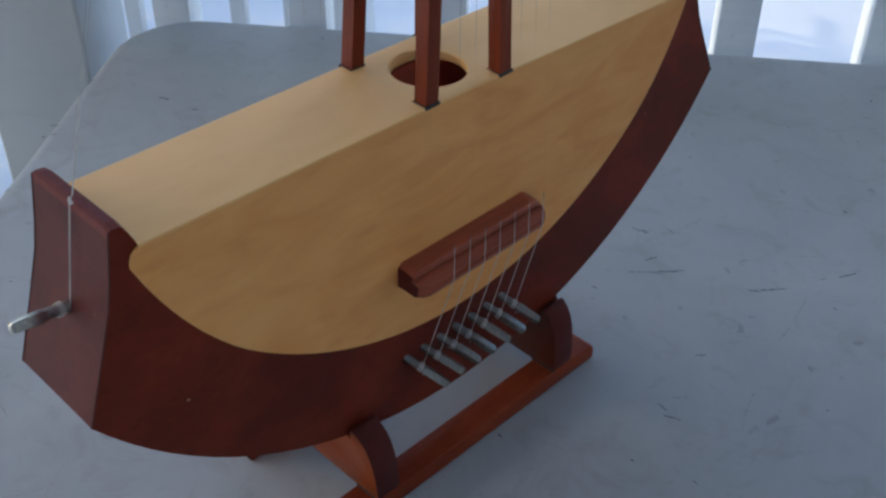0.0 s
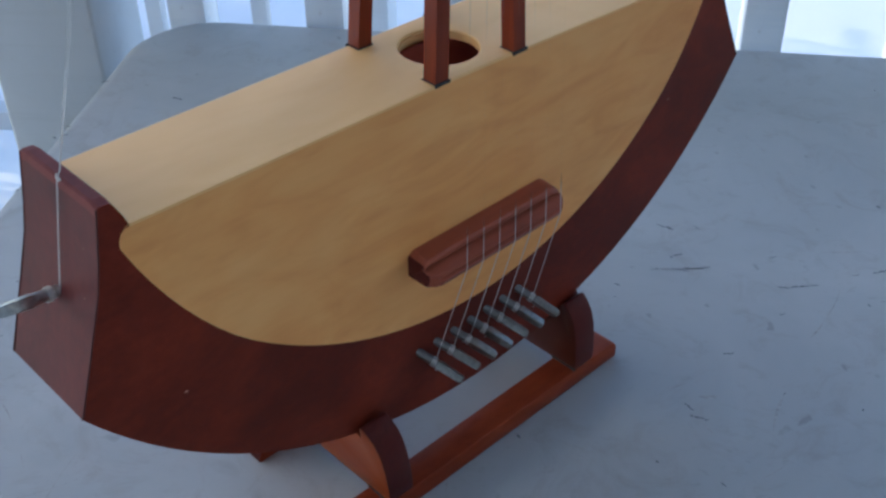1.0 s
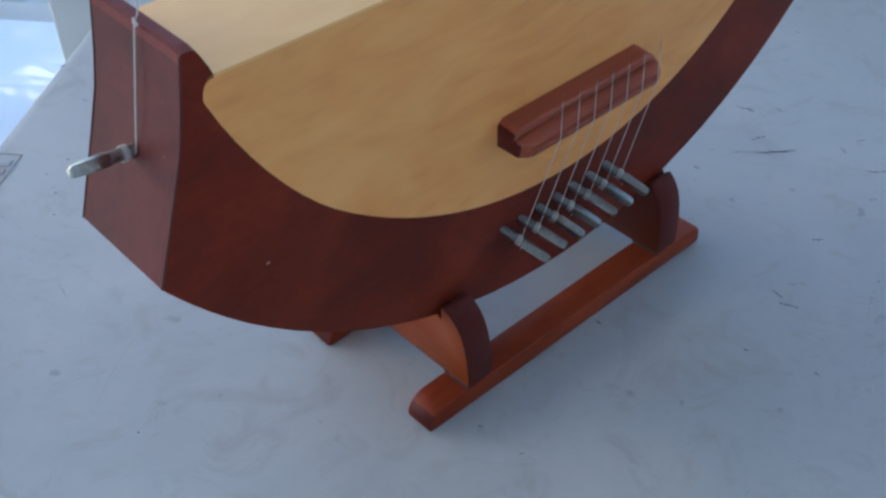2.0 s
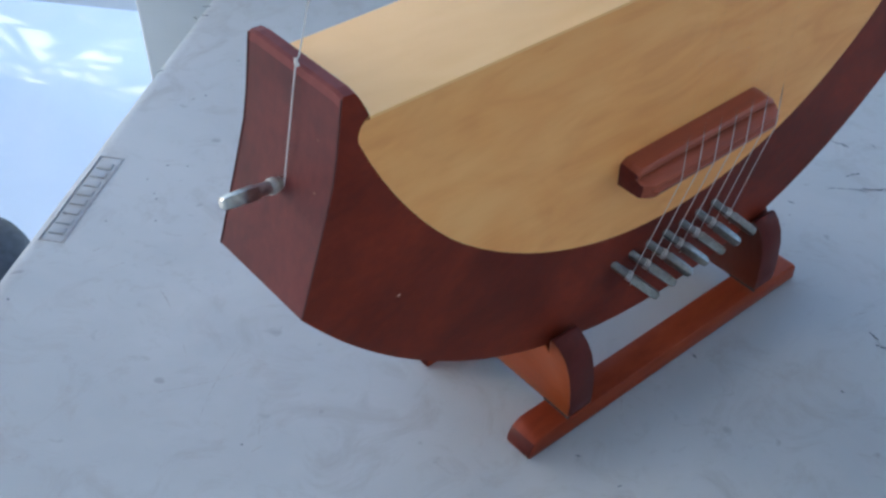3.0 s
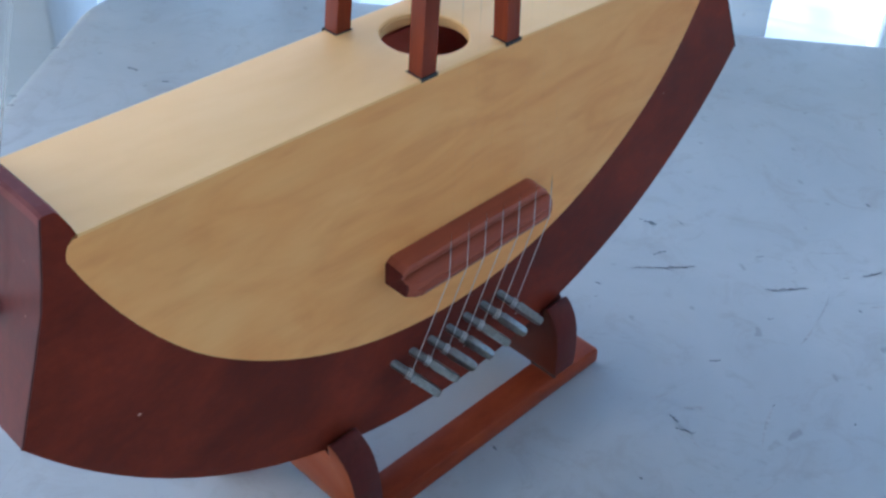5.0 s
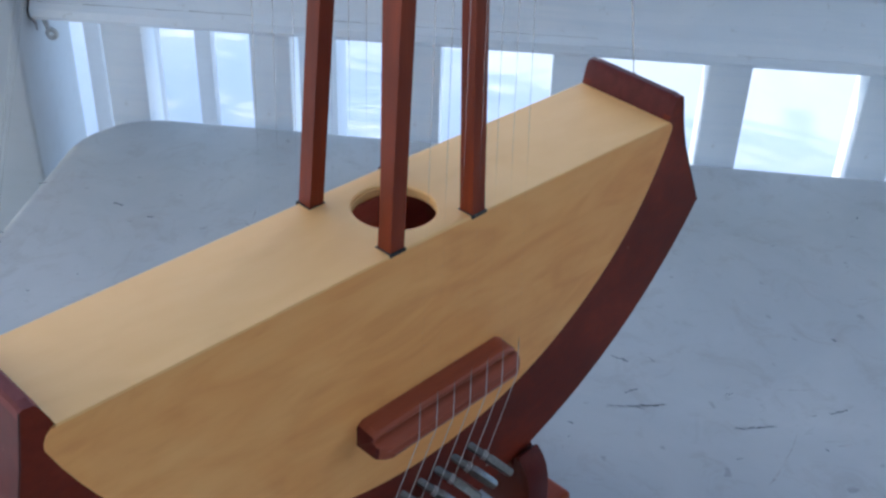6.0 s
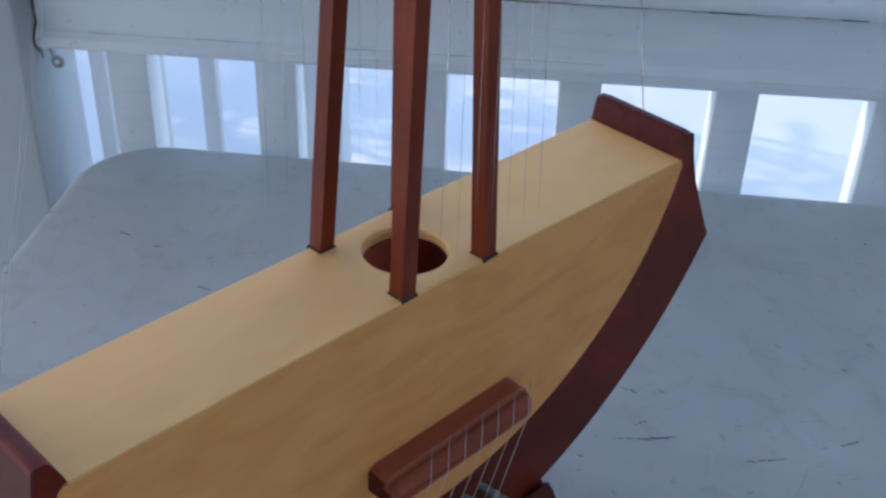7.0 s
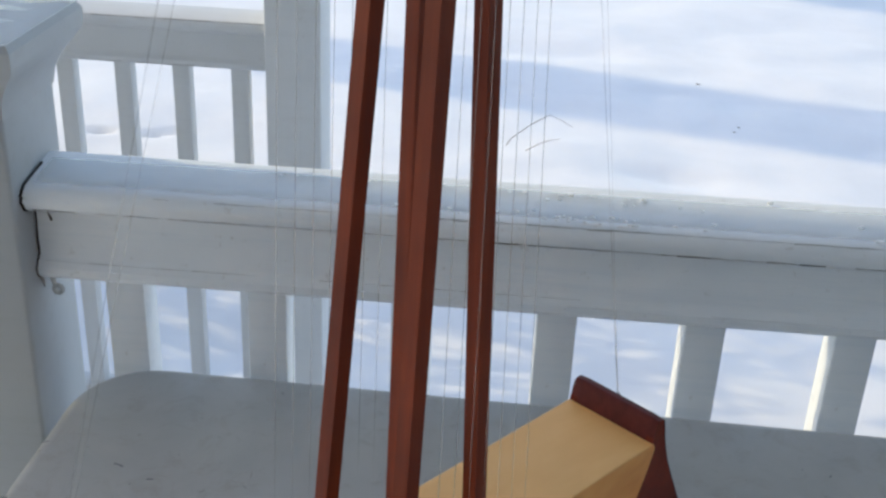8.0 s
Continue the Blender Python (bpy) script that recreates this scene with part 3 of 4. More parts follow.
def folding_table():
    root = thing("folding_table", pose(0, 0, TABLE_Z, 0, 0, -1.4), "worn off-white plastic folding table with scuffs and scratches", "table")
    x0, x1, y0, y1 = -0.358, 1.46, -0.262, 0.497
    bm = bmesh.new()
    rows = []
    for inset, z in ((0.010, -0.045), (0.002, -0.043), (0.0, -0.036), (0.0, -0.010), (0.0012, -0.0062), (0.0040, -0.0030), (0.0080, -0.0010), (0.0130, 0.0)):
        rows.append([bm.verts.new((px, py, z)) for px, py in rounded_rect(x0 + inset, x1 - inset, y0 + inset, y1 - inset, 0.075 - inset)])
    k = len(rows[0])
    for a, b in zip(rows, rows[1:]):
        for i in range(k):
            bm.faces.new((a[i], a[(i + 1) % k], b[(i + 1) % k], b[i]))
    bm.faces.new(rows[0][::-1])
    bm.faces.new(rows[-1])
    part("tabletop", bm, plastic, root)
    for cx in (-0.12, 1.22):
        part("leg_frame", tube([(cx, -0.2, -0.045), (cx, -0.22, -0.4), (cx, -0.24, -TABLE_Z + 0.006), (cx, 0.45, -TABLE_Z + 0.006), (cx, 0.43, -0.4), (cx, 0.41, -0.045)], 0.0125, 10), grey_metal, root, "grey steel leg frame")
    # raised plate with plain bars in place of a brand mark
    plate = [(-0.3480, 0.000), (-0.3325, 0.000), (-0.3325, 0.0850), (-0.3480, 0.0850)]
    rim = bmesh.new()
    for i in range(4):
        (ax, ay), (bx, by) = plate[i], plate[(i + 1) % 4]
        t = 0.00028
        q = box(min(ax, bx) - t, max(ax, bx) + t, min(ay, by) - t, max(ay, by) + t, -0.001, 0.0006)
        me = bpy.data.meshes.new("tmp")
        q.to_mesh(me)
        q.free()
        rim.from_mesh(me)
        bpy.data.meshes.remove(me)
    part("mark_border", rim, mark_soft, root, "moulded border line")
    for i in range(8):
        yy = 0.0065 + i * 0.0094
        part("mark_bar", box(-0.3455, -0.3352, yy, yy + 0.0058, -0.001, 0.0014, 0.0005), plastic, root)
    return root


table = folding_table()


def scratches():
    r = random.Random(11)
    dark, soft = bmesh.new(), bmesh.new()

    def stroke(bm, x, y, length, angle, width, bend):
        k = 7
        prev = None
        for i in range(k + 1):
            f = i / k
            a = angle + bend * (f - 0.5)
            px = x + math.cos(a) * length * (f - 0.5)
            py = y + math.sin(a) * length * (f - 0.5)
            w = width * (0.25 + math.sin(math.pi * f)) * r.uniform(0.5, 1.1)
            nx, ny = -math.sin(a) * w, math.cos(a) * w
            cur = (bm.verts.new((px + nx, py + ny, 0.0003)), bm.verts.new((px - nx, py - ny, 0.0003)))
            if prev:
                bm.faces.new((prev[0], prev[1], cur[1], cur[0]))
            prev = cur
    for x, y, ln, an, w in ((0.126, 0.204, 0.013, -0.33, 0.0007), (0.148, 0.206, 0.006, -0.89, 0.0005), (0.133, 0.171, 0.010, 0.53, 0.0008), (0.129, 0.155, 0.026, 0.10, 0.0004),
                            (0.145, 0.158, 0.023, 0.22, 0.0006), (0.212, 0.147, 0.027, 0.22, 0.0007), (0.277, 0.248, 0.004, -0.84, 0.0013), (0.268, 0.171, 0.014, 0.45, 0.0007),
                            (0.199, 0.117, 0.003, 0.16, 0.0006), (0.164, 0.075, 0.007, 0.29, 0.0007), (0.139, 0.025, 0.006, -0.86, 0.0008), (0.145, 0.017, 0.011, -0.22, 0.0006),
                            (0.198, 0.178, 0.004, 0.17, 0.0007), (-0.351, 0.361, 0.007, 0.57, 0.0010), (-0.278, 0.339, 0.011, -0.43, 0.0011), (-0.246, 0.325, 0.005, -0.02, 0.0012),
                            (-0.193, 0.275, 0.011, -0.28, 0.0010), (-0.353, 0.284, 0.006, 0.16, 0.0012), (-0.3487, 0.2706, 0.005, 0.3, 0.0011), (-0.3546, 0.2654, 0.004, -0.5, 0.0010), (-0.3510, 0.1893, 0.005, 0.9, 0.0009)):
        stroke(dark, x, y, ln, an, w * 0.42, 0.25)
        # each mark breaks into short bits and pits
        for k in range(4):
            o = (k - 1.5) / 4 * ln
            stroke(dark, x + math.cos(an) * o + r.uniform(-0.0006, 0.0006), y + math.sin(an) * o + r.uniform(-0.0008, 0.0008), ln * r.uniform(0.16, 0.34), an + r.uniform(-0.35, 0.35), w * r.uniform(0.55, 1.1), r.uniform(-0.4, 0.4))
    for x, y, sz in ((-0.307, 0.1665, 0.0022), (-0.308, 0.0685, 0.0018), (-0.294, 0.051, 0.0020), (-0.288, 0.087, 0.0016), (-0.2975, 0.0557, 0.0014), (-0.286, 0.031, 0.0018), (-0.340, -0.052, 0.0024)):
        stroke(dark, x, y, sz, r.uniform(-1.0, 1.0), sz * 0.32, 0.3)
    for _ in range(60):
        stroke(dark, r.uniform(-0.33, 0.6), r.uniform(-0.2, 0.46), r.uniform(0.0012, 0.005), r.uniform(-1.2, 1.2), r.uniform(0.0003, 0.0007), r.uniform(-0.6, 0.6))
    for x, y, ln, an, w in ((0.244, 0.189, 0.029, 0.15, 0.0006), (0.131, 0.041, 0.011, 0.40, 0.0008), (0.233, 0.132, 0.032, 1.18, 0.0007), (0.220, 0.105, 0.020, 1.06, 0.0009),
                            (0.189, 0.029, 0.036, -1.85, 0.0010), (0.151, 0.035, 0.013, 0.16, 0.0016), (0.219, 0.284, 0.009, 0.25, 0.0008), (0.266, 0.139, 0.010, 0.27, 0.0010),
                            (-0.174, 0.332, 0.021, -0.16, 0.0010), (-0.166, 0.343, 0.019, 1.68, 0.0008), (-0.165, 0.425, 0.016, 0.22, 0.0020), (-0.326, 0.376, 0.050, 0.09, 0.0006)):
        stroke(soft, x, y, ln, an, w * 0.8, 0.15)
    for x, y, ln, an in ((-0.213, -0.091, 0.071, 0.50), (-0.201, -0.082, 0.073, -1.62), (-0.167, -0.113, 0.020, -1.25)):
        stroke(soft, x, y, ln, an, 0.00022, 0.2)
    for _ in range(70):
        stroke(soft, r.uniform(-0.33, 0.6), r.uniform(-0.2, 0.46), r.uniform(0.006, 0.022), r.uniform(-1.5, 1.5), r.uniform(0.0002, 0.0006), r.uniform(-0.3, 0.3))
    tagged(part("scratch_wear", dark, mark_dark, table, "fine dark scratches and pits"), kind="stuff")
    tagged(part("scuff_wear", soft, mark_soft, table, "faint brownish scuff lines"), kind="stuff")


scratches()

# ---- stand ----
HULL = pose(0, 0, TABLE_Z, 0, 0, HULL_TURN)


def lyre_stand():
    root = thing("instrument_stand", HULL, "low reddish wooden cradle stand with two skids and two curved supports", "stand")
    um = 0.0070
    skid_outline = [(-0.1055, 0.000), (0.1025, 0.000)] + arc(0.1025 - 0.006, 0.0125 - 0.006, 0.006, 0, 90, 4) + arc(-0.1055 + 0.0115, 0.0125 - 0.0115, 0.0115, 90, 180, 6)[:-1]
    for v0, v1 in ((-0.0370, -0.0195), (0.0430, 0.0600)):
        bm = prism([(um + p, q + 0.0002) for p, q in skid_outline], uw, v0, v1, 0.0016, 2, 40)
        ob = part("skid", bm, stand_wood, root)
        ob.data.materials.append(grain_shade_wood)
        for f in ob.data.polygons:
            if f.normal.x < -0.62:
                f.material_index = 1
    left_horn = [(-0.0362, 0.0125), (-0.0388, 0.0240), (-0.0410, 0.0380), (-0.0420, 0.0500), (-0.0418, 0.0600), (-0.0402, 0.0662), (-0.0372, 0.0708), (-0.0342, 0.0731), (-0.0325, 0.0735), (-0.0314, 0.0722)]
    right_horn = [(-0.0364, 0.0125), (-0.0379, 0.0220), (-0.0390, 0.0340), (-0.0394, 0.0450), (-0.0384, 0.0540), (-0.0358, 0.0607), (-0.0333, 0.0640), (-0.0320, 0.0646), (-0.0311, 0.0636)]
    for uc, lean, horn in ((-0.0643, 0.21, left_horn), (0.0789, 0.16, right_horn)):
        top = horn[-1][1]
        edge = 0.304 - math.sqrt(0.253 ** 2 - (uc - lean * 0.05) ** 2)
        near_half = horn + [(-0.0293, edge + 0.001), (-0.0289, edge - 0.0042), (-0.0283, edge - 0.0044), (-0.0274, edge)]
        far_half = [(0.0275, edge), (0.0300, edge - 0.002), (0.0310, top)] + [(0.0225 - p, q) for p, q in horn[:-1][::-1]]
        bm = prism(near_half + far_half, vw, uc - 0.0081, uc + 0.0079)
        # each support leans, and its bed follows the round hull
        for v in bm.verts:
            v.co.x -= lean * (v.co.z - 0.0125)
            if abs(v.co.y) < 0.0288 and v.co.z > 0.05:
                bed = 0.304 - math.sqrt(0.253 ** 2 - v.co.x ** 2)
                v.co.z += bed - 0.0004 - edge
        soften(bm, 0.0008, 2, 35)
        ob = part("cradle", bm, cross_wood if uc < 0 else shaded_wood, root, "curved cross support, horns darkened for end grain and shade")
        ob.data.materials.append(grain_shade_wood)
        # rim faces take the dark wood: end grain plus painted shade
        for f in ob.data.polygons:
            if abs(f.normal.x) < 0.6:
                f.material_index = 1
        for v0, v1 in ((-0.0368, -0.0192), (0.0432, 0.0590)):
            part("joint", tube([(uc - 0.0082, v0, 0.0130), (uc - 0.0083, (v0 + v1) / 2, 0.0131), (uc - 0.0082, v1, 0.0130)], 0.0007, 6), gap_and_shade, root, "dark glue line at the support's foot")
    return root


lyre_stand()

# ---- lyre ----
HALF = 0.0275
DECK = 0.2310
PLATE = 0.0045


def lyre():
    root = thing("boat_lyre", HULL, "boat-shaped wooden lyre, pale body with red-brown hull, on its stand", "lyre")
    # the deck drops a little towards one end, where the end piece is also set in
    def warp(bm):
        for v in bm.verts:
            f = max(0.0, (v.co.z - 0.163) / 0.068)
            drop = 0.0009 if v.co.z > 0.2375 and abs(v.co.y) > HALF - 0.0005 else 0.0
            rise = 0.003 if v.co.x > 0.174 and v.co.z > 0.2355 else 0.0
            v.co.z += rise - drop - 0.0285 * v.co.x * f + 0.0017 * f * max(0.0, 1 - (v.co.x / 0.176) ** 2)
            if v.co.y > 0:
                v.co.z += 0.0018 * f * v.co.y / HALF * max(0.0, v.co.x) / 0.175
                v.co.y += 0.0024 * v.co.y / HALF * min(1.0, max(0.0, (v.co.x + 0.176) / 0.34))
            if v.co.x > 0.1:
                v.co.x -= 0.0068 * f * min(1.0, (v.co.x - 0.1) / 0.06)
        return bm

    # outlines in the hull's side view
    end_out = [(0.1755, DECK), (0.1766, 0.2340), (0.1784, 0.2384), (0.1799, 0.2411), (0.1810, 0.2420), (0.1848, 0.2422), (0.1860, 0.2415),
               (0.1866, 0.2385), (0.1880, 0.2300), (0.1897, 0.2210), (0.1925, 0.2095), (0.1985, 0.1930), (0.2100, 0.1629)]
    bottom = [(0.2100 * math.cos(math.pi * i / 40), 0.304 - math.sqrt(0.253 ** 2 - (0.2100 * math.cos(math.pi * i / 40)) ** 2)) for i in range(1, 40)]
    a0 = math.degrees(math.asin((0.2225 - 0.2982) / 0.1928))
    inner = arc(0, 0.2982, 0.1928, 180 - a0, 360 + a0, 44)
    corner_l = [(-0.1755, DECK - 0.0005), (-0.1772, 0.2299), (-0.1783, 0.2275), (-0.1785, 0.2250)]
    # the curve runs a little wider at the bow
    inner = [(p - (0.0032 * min(1.0, (q - 0.1054) / 0.05) * min(1.0, -p / 0.05) if p < 0 else 0.0), q) for p, q in inner]
    bow_corner = [(-0.1748, DECK - 0.0005), (-0.1771, 0.2302), (-0.1792, 0.2282), (-0.1803, 0.2257), (-0.1806, 0.2238)]
    panel = bow_corner + inner + [(-p, q) for p, q in corner_l[::-1]]
    outer = end_out + bottom + [(-p, q) for p, q in end_out[::-1]]
    frame_outline = outer + panel[1:-1]
    for s in (-1, 1):
        ob = part("side_frame", warp(prism(frame_outline, uw, s * HALF, s * (HALF - PLATE))), red_wood, root, "red-brown stained wooden hull side")
        ob.data.materials.append(end_wood)
        ob.data.materials.append(lit_lip_wood)
        for f in ob.data.polygons:
            if abs(f.normal.y) < 0.5 and abs(f.center.x) > 0.17:
                f.material_index = 2 if f.center.x < 0 and f.center.z > 0.2405 else 1
        pan = [(p, min(q, DECK - 0.0013)) for p, q in panel] + [(0.0278, DECK - 0.0013), (-0.0278, DECK - 0.0013)]
        part("side_panel", warp(prism(pan, uw, s * (HALF + 0.00012), s * (HALF - PLATE + 0.0004))), pale_wood, root, "pale figured wooden side panel")
    # a pale nick in the stain
    nick = bmesh.new()
    bmesh.ops.create_icosphere(nick, subdivisions=2, radius=0.0007)
    for v in nick.verts:
        v.co = (v.co.x * 1.3 - 0.1667, v.co.y * 0.25 - HALF, v.co.z * 0.8 + 0.1487)
    part("nick", nick, nick_pale, root, "small pale nick in the stained side")
    # end pieces between the side plates
    block = end_out + [(0.200, 0.166), (0.188, 0.193), (0.1755, 0.222)]
    for s in (-1, 1):
        ob = part("end_block", warp(prism([(s * p, q) for p, q in block], uw, -HALF + PLATE, HALF - PLATE)), end_wood, root, "red-brown curved end piece")
        # the bow's upward lip is coloured paler for the light it catches
        ob.data.materials.append(lit_lip_wood)
        for f in ob.data.polygons:
            if s < 0 and abs(f.normal.y) < 0.5 and f.center.z > 0.2405:
                f.material_index = 1
    # added boards that brighten the hollow behind the sound hole
    for sv in (-1, 1):
        v0 = sv * (HALF - PLATE - 0.0005)
        part("inner_lining", box(-0.12, 0.12, min(v0, v0 - sv * 0.0015), max(v0, v0 - sv * 0.0015), 0.10, DECK - 0.0075), lining_wood, root)
    # dark worn arris where each end piece meets the sides
    for su in (-1, 1):
        for sv in (-1, 1):
            line = [(su * p, sv * HALF, q) for p, q in end_out[6:]]
            part("arris", warp(tube(line, 0.00045, 6)), arris_wood, root)
    # curved bottom board
    bm = bmesh.new()
    rows = []
    for i in range(33):
        a = radians(-144 + (108) * i / 32)
        rows.append([bm.verts.new((r * math.cos(a), v, 0.304 + r * math.sin(a))) for r, v in ((0.2528, -HALF + PLATE), (0.2528, HALF - PLATE), (0.2488, HALF - PLATE), (0.2488, -HALF + PLATE))])
    for a, b in zip(rows, rows[1:]):
        for i in range(4):
            bm.faces.new((a[i], a[(i + 1) % 4], b[(i + 1) % 4], b[i]))
    bm.faces.new(rows[0][::-1])
    bm.faces.new(rows[-1])
    part("bottom_board", bm, cross_wood, root)
    # added board that brightens the hollow from below
    part("floor_lining", box(-0.09, 0.09, -HALF + PLATE + 0.004, HALF - PLATE - 0.004, 0.090, 0.094), lining_wood, root)
    # deck with the sound hole
    bm = bmesh.new()
    hole_r, n = 0.0185, 48
    L, Wd = 0.1753, HALF + 0.0003
    hole = [(0.0012 + hole_r * math.cos(2 * math.pi * i / n), -0.0005 + hole_r * math.sin(2 * math.pi * i / n)) for i in range(n)]
    rect = []
    for i in range(n):
        c, s = math.cos(2 * math.pi * i / n), math.sin(2 * math.pi * i / n)
        k = min(Wd / abs(c) if abs(c) > 1e-6 else 9, Wd / abs(s) if abs(s) > 1e-6 else 9)
        rect.append((c * k, s * k))
    lo = [[bm.verts.new((p, q, z)) for p, q in ring_] for z in (DECK - 0.0012, DECK) for ring_ in (hole, rect)]
    h0, r0, h1, r1 = lo
    for i in range(n):
        j = (i + 1) % n
        bm.faces.new((h1[i], r1[i], r1[j], h1[j]))
        bm.faces.new((h0[i], h0[j], r0[j], r0[i]))
        bm.faces.new((h0[i], h1[i], h1[j], h0[j]))
        bm.faces.new((r0[i], r0[j], r1[j], r1[i])) if abs(abs(rect[i][1]) - Wd) < 1e-6 and abs(abs(rect[j][1]) - Wd) < 1e-6 else None
    for s in (-1, 1):
        lo_r = [r0[i] for i in range(n) if abs(rect[i][0] - s * Wd) < 1e-6]
        hi_r = [r1[i] for i in range(n) if abs(rect[i][0] - s * Wd) < 1e-6]
        lo_r.sort(key=lambda v: v.co.y)
        hi_r.sort(key=lambda v: v.co.y)
        ends = [bm.verts.new((s * L, y, z)) for z in (DECK - 0.0012, DECK) for y in (-Wd, Wd)]
        bm.faces.new(hi_r + [ends[3], ends[2]])
        bm.faces.new(lo_r + [ends[1], ends[0]])
        bm.faces.new((ends[0], ends[1], ends[3], ends[2]))
        bm.faces.new((lo_r[0], ends[0], ends[2], hi_r[0]))
        bm.faces.new((lo_r[-1], ends[1], ends[3], hi_r[-1]))
    bmesh.ops.recalc_face_normals(bm, faces=bm.faces[:])
    rim = [e for e in bm.edges if len(e.link_faces) == 2 and e.calc_face_angle(0) > radians(50) and min(v.co.z for v in e.verts) > DECK - 0.001 and abs(abs(e.verts[0].co.x) - L) > 1e-4]
    bmesh.ops.bevel(bm, geom=rim, offset=0.0009, segments=3, affect="EDGES", profile=0.5)
    part("soundboard", warp(bm), deck_wood, root, "pale flat top board with a round sound hole")

    ring_bm = bmesh.new()
    loops = []
    for r_, z in ((0.0186, DECK - 0.0013), (0.0186, DECK - 0.0048), (0.0225, DECK - 0.0048), (0.0225, DECK - 0.0013)):
        loops.append([ring_bm.verts.new((0.0012 + r_ * math.cos(2 * math.pi * i / n), -0.0005 + r_ * math.sin(2 * math.pi * i / n), z + 0.0015)) for i in range(n)])
    for a, b in zip(loops, loops[1:] + loops[:1]):
        for i in range(n):
            ring_bm.faces.new((a[i], a[(i + 1) % n], b[(i + 1) % n], b[i]))
    part("sound_hole_lining", ring_bm, deck_wood, root)

    # masts lean towards each other lengthwise
    TOP = 0.60

    # foot and lean of each mast along and across the hull
    mast_line = {(-1, 1): (-0.0238, 0.0258, 0.0680, -0.0360), (1, -1): (0.0254, -0.0241, -0.0130, 0.0280),
                 (-1, -1): (-0.0225, -0.0234, 0.0565, 0.0110), (1, 1): (0.0244, 0.0258, -0.0160, -0.0345)}

    def mast_at(su, sv, w):
        u0, v0, ku, kv = mast_line[su, sv]
        return u0 + ku * (w - DECK), v0 + kv * (w - DECK)
    h = 0.0038
    for su in (-1, 1):
        for sv in (-1, 1):
            bm = bmesh.new()
            rings = []
            for w in (DECK + 0.0003 - 0.0285 * su * 0.024, DECK + 0.1, DECK + 0.22, TOP):
                u, v = mast_at(su, sv, w)
                rings.append([bm.verts.new((u + a * h, v + b * h, w)) for a, b in ((-1, -1), (1, -1), (1, 1), (-1, 1))])
            for a, b in zip(rings, rings[1:]):
                for i in range(4):
                    bm.faces.new((a[i], a[(i + 1) % 4], b[(i + 1) % 4], b[i]))
            bm.faces.new(rings[0][::-1])
            bm.faces.new(rings[-1])
            soften(bm, 0.0006, 2, 40)
            part("mast", bm, mast_wood, root, "slender square red-brown mast")
            u, v = mast_at(su, sv, DECK)
            wz = DECK - 0.0285 * u + 0.0017
            # a thin dark plate stands in for the contact shade here
            part("mast_foot_shade", box(u - h - 0.0007, u + h + 0.0007, v - h - 0.0007, v + h + 0.0007, wz - 0.0012, wz + 0.0003), gap_and_shade, root, "dark plate painting contact shade round the mast's foot")
    part("yoke", box(-0.09, 0.09, -0.027, 0.027, TOP - 0.004, TOP + 0.012, 0.003), mast_wood, root)

    # bridges: stepped bars with cut corners
    def bridge(s):
        prof = [(0.0, 0.1418), (0.0158, 0.1418), (0.0170, 0.1424), (0.0187, 0.1450), (0.0187, 0.1458), (0.0176, 0.1462), (0.0164, 0.1466), (0.0174, 0.1474), (0.0172, 0.1482),
                (0.0164, 0.1488), (0.0116, 0.1500), (0.0098, 0.1500), (0.0098, 0.1508), (0.0108, 0.1514), (0.0106, 0.1534), (0.0096, 0.1542), (0.0015, 0.1551), (0.0, 0.1551)]
        bm = bmesh.new()
        rings = []
        for u, ledge, top in ((-0.0462, 0.0128, 0.0030), (-0.0455, 0.0140, 0.0018), (-0.0428, 0.0165, 0.0), (-0.0402, 0.0187, 0.0), (0.0392, 0.0187, 0.0), (0.0420, 0.0170, 0.0), (0.0450, 0.0145, 0.0018), (0.0460, 0.0128, 0.0030)):
            ring_ = []
            for d, w in prof:
                dd = min(d, ledge - 0.0004 * abs(w - 0.1465) / 0.002) if w < 0.1495 and d > 0.0115 else d
                wz = w - top if w > 0.1512 else w
                ring_.append(bm.verts.new((u, s * (HALF + dd), wz)))
            rings.append(ring_)
        k = len(prof)
        for a, b in zip(rings, rings[1:]):
            for i in range(k):
                bm.faces.new((a[i], a[(i + 1) % k], b[(i + 1) % k], b[i]))
        bm.faces.new(rings[0][::-1])
        bm.faces.new(rings[-1])
        bmesh.ops.recalc_face_normals(bm, faces=bm.faces[:])
        soften(bm, 0.0004, 1, 40)
        ob = part("bridge", bm, bridge_wood, root, "stepped reddish wooden string bridge")
        ob.data.materials.append(grain_shade_wood)
        # the shade on the bridge's end faces is painted on as dark wood
        for f in ob.data.polygons:
            if abs(f.normal.x) > 0.8:
                f.material_index = 1
    bridge(-1)
    bridge(1)

    # tuning pins and strings
    def pin(base, tip, turn, wind=0.28, size=1.0, turns=3):
        b, t = Vector(base), Vector(tip)
        d = (t - b).normalized()
        bm = tube([b - d * 0.003, b + d * 0.0005, b + (t - b) * 0.42], 0.0021 * size, 12)
        steel = pin_steel if size < 1.1 else bright_steel
        p = part("tuning_pin", bm, steel, root, "steel tuning pin")
        bm = bmesh.new()
        a = d.orthogonal().normalized()
        a = (Matrix.Rotation(turn, 3, d) @ a)
        c = d.cross(a)
        rings = []
        for f, r in ((0.40, 0.0022), (0.46, 0.0029), (0.90, 0.0027), (0.97, 0.0024), (1.0, 0.0015)):
            o = b + (t - b) * f
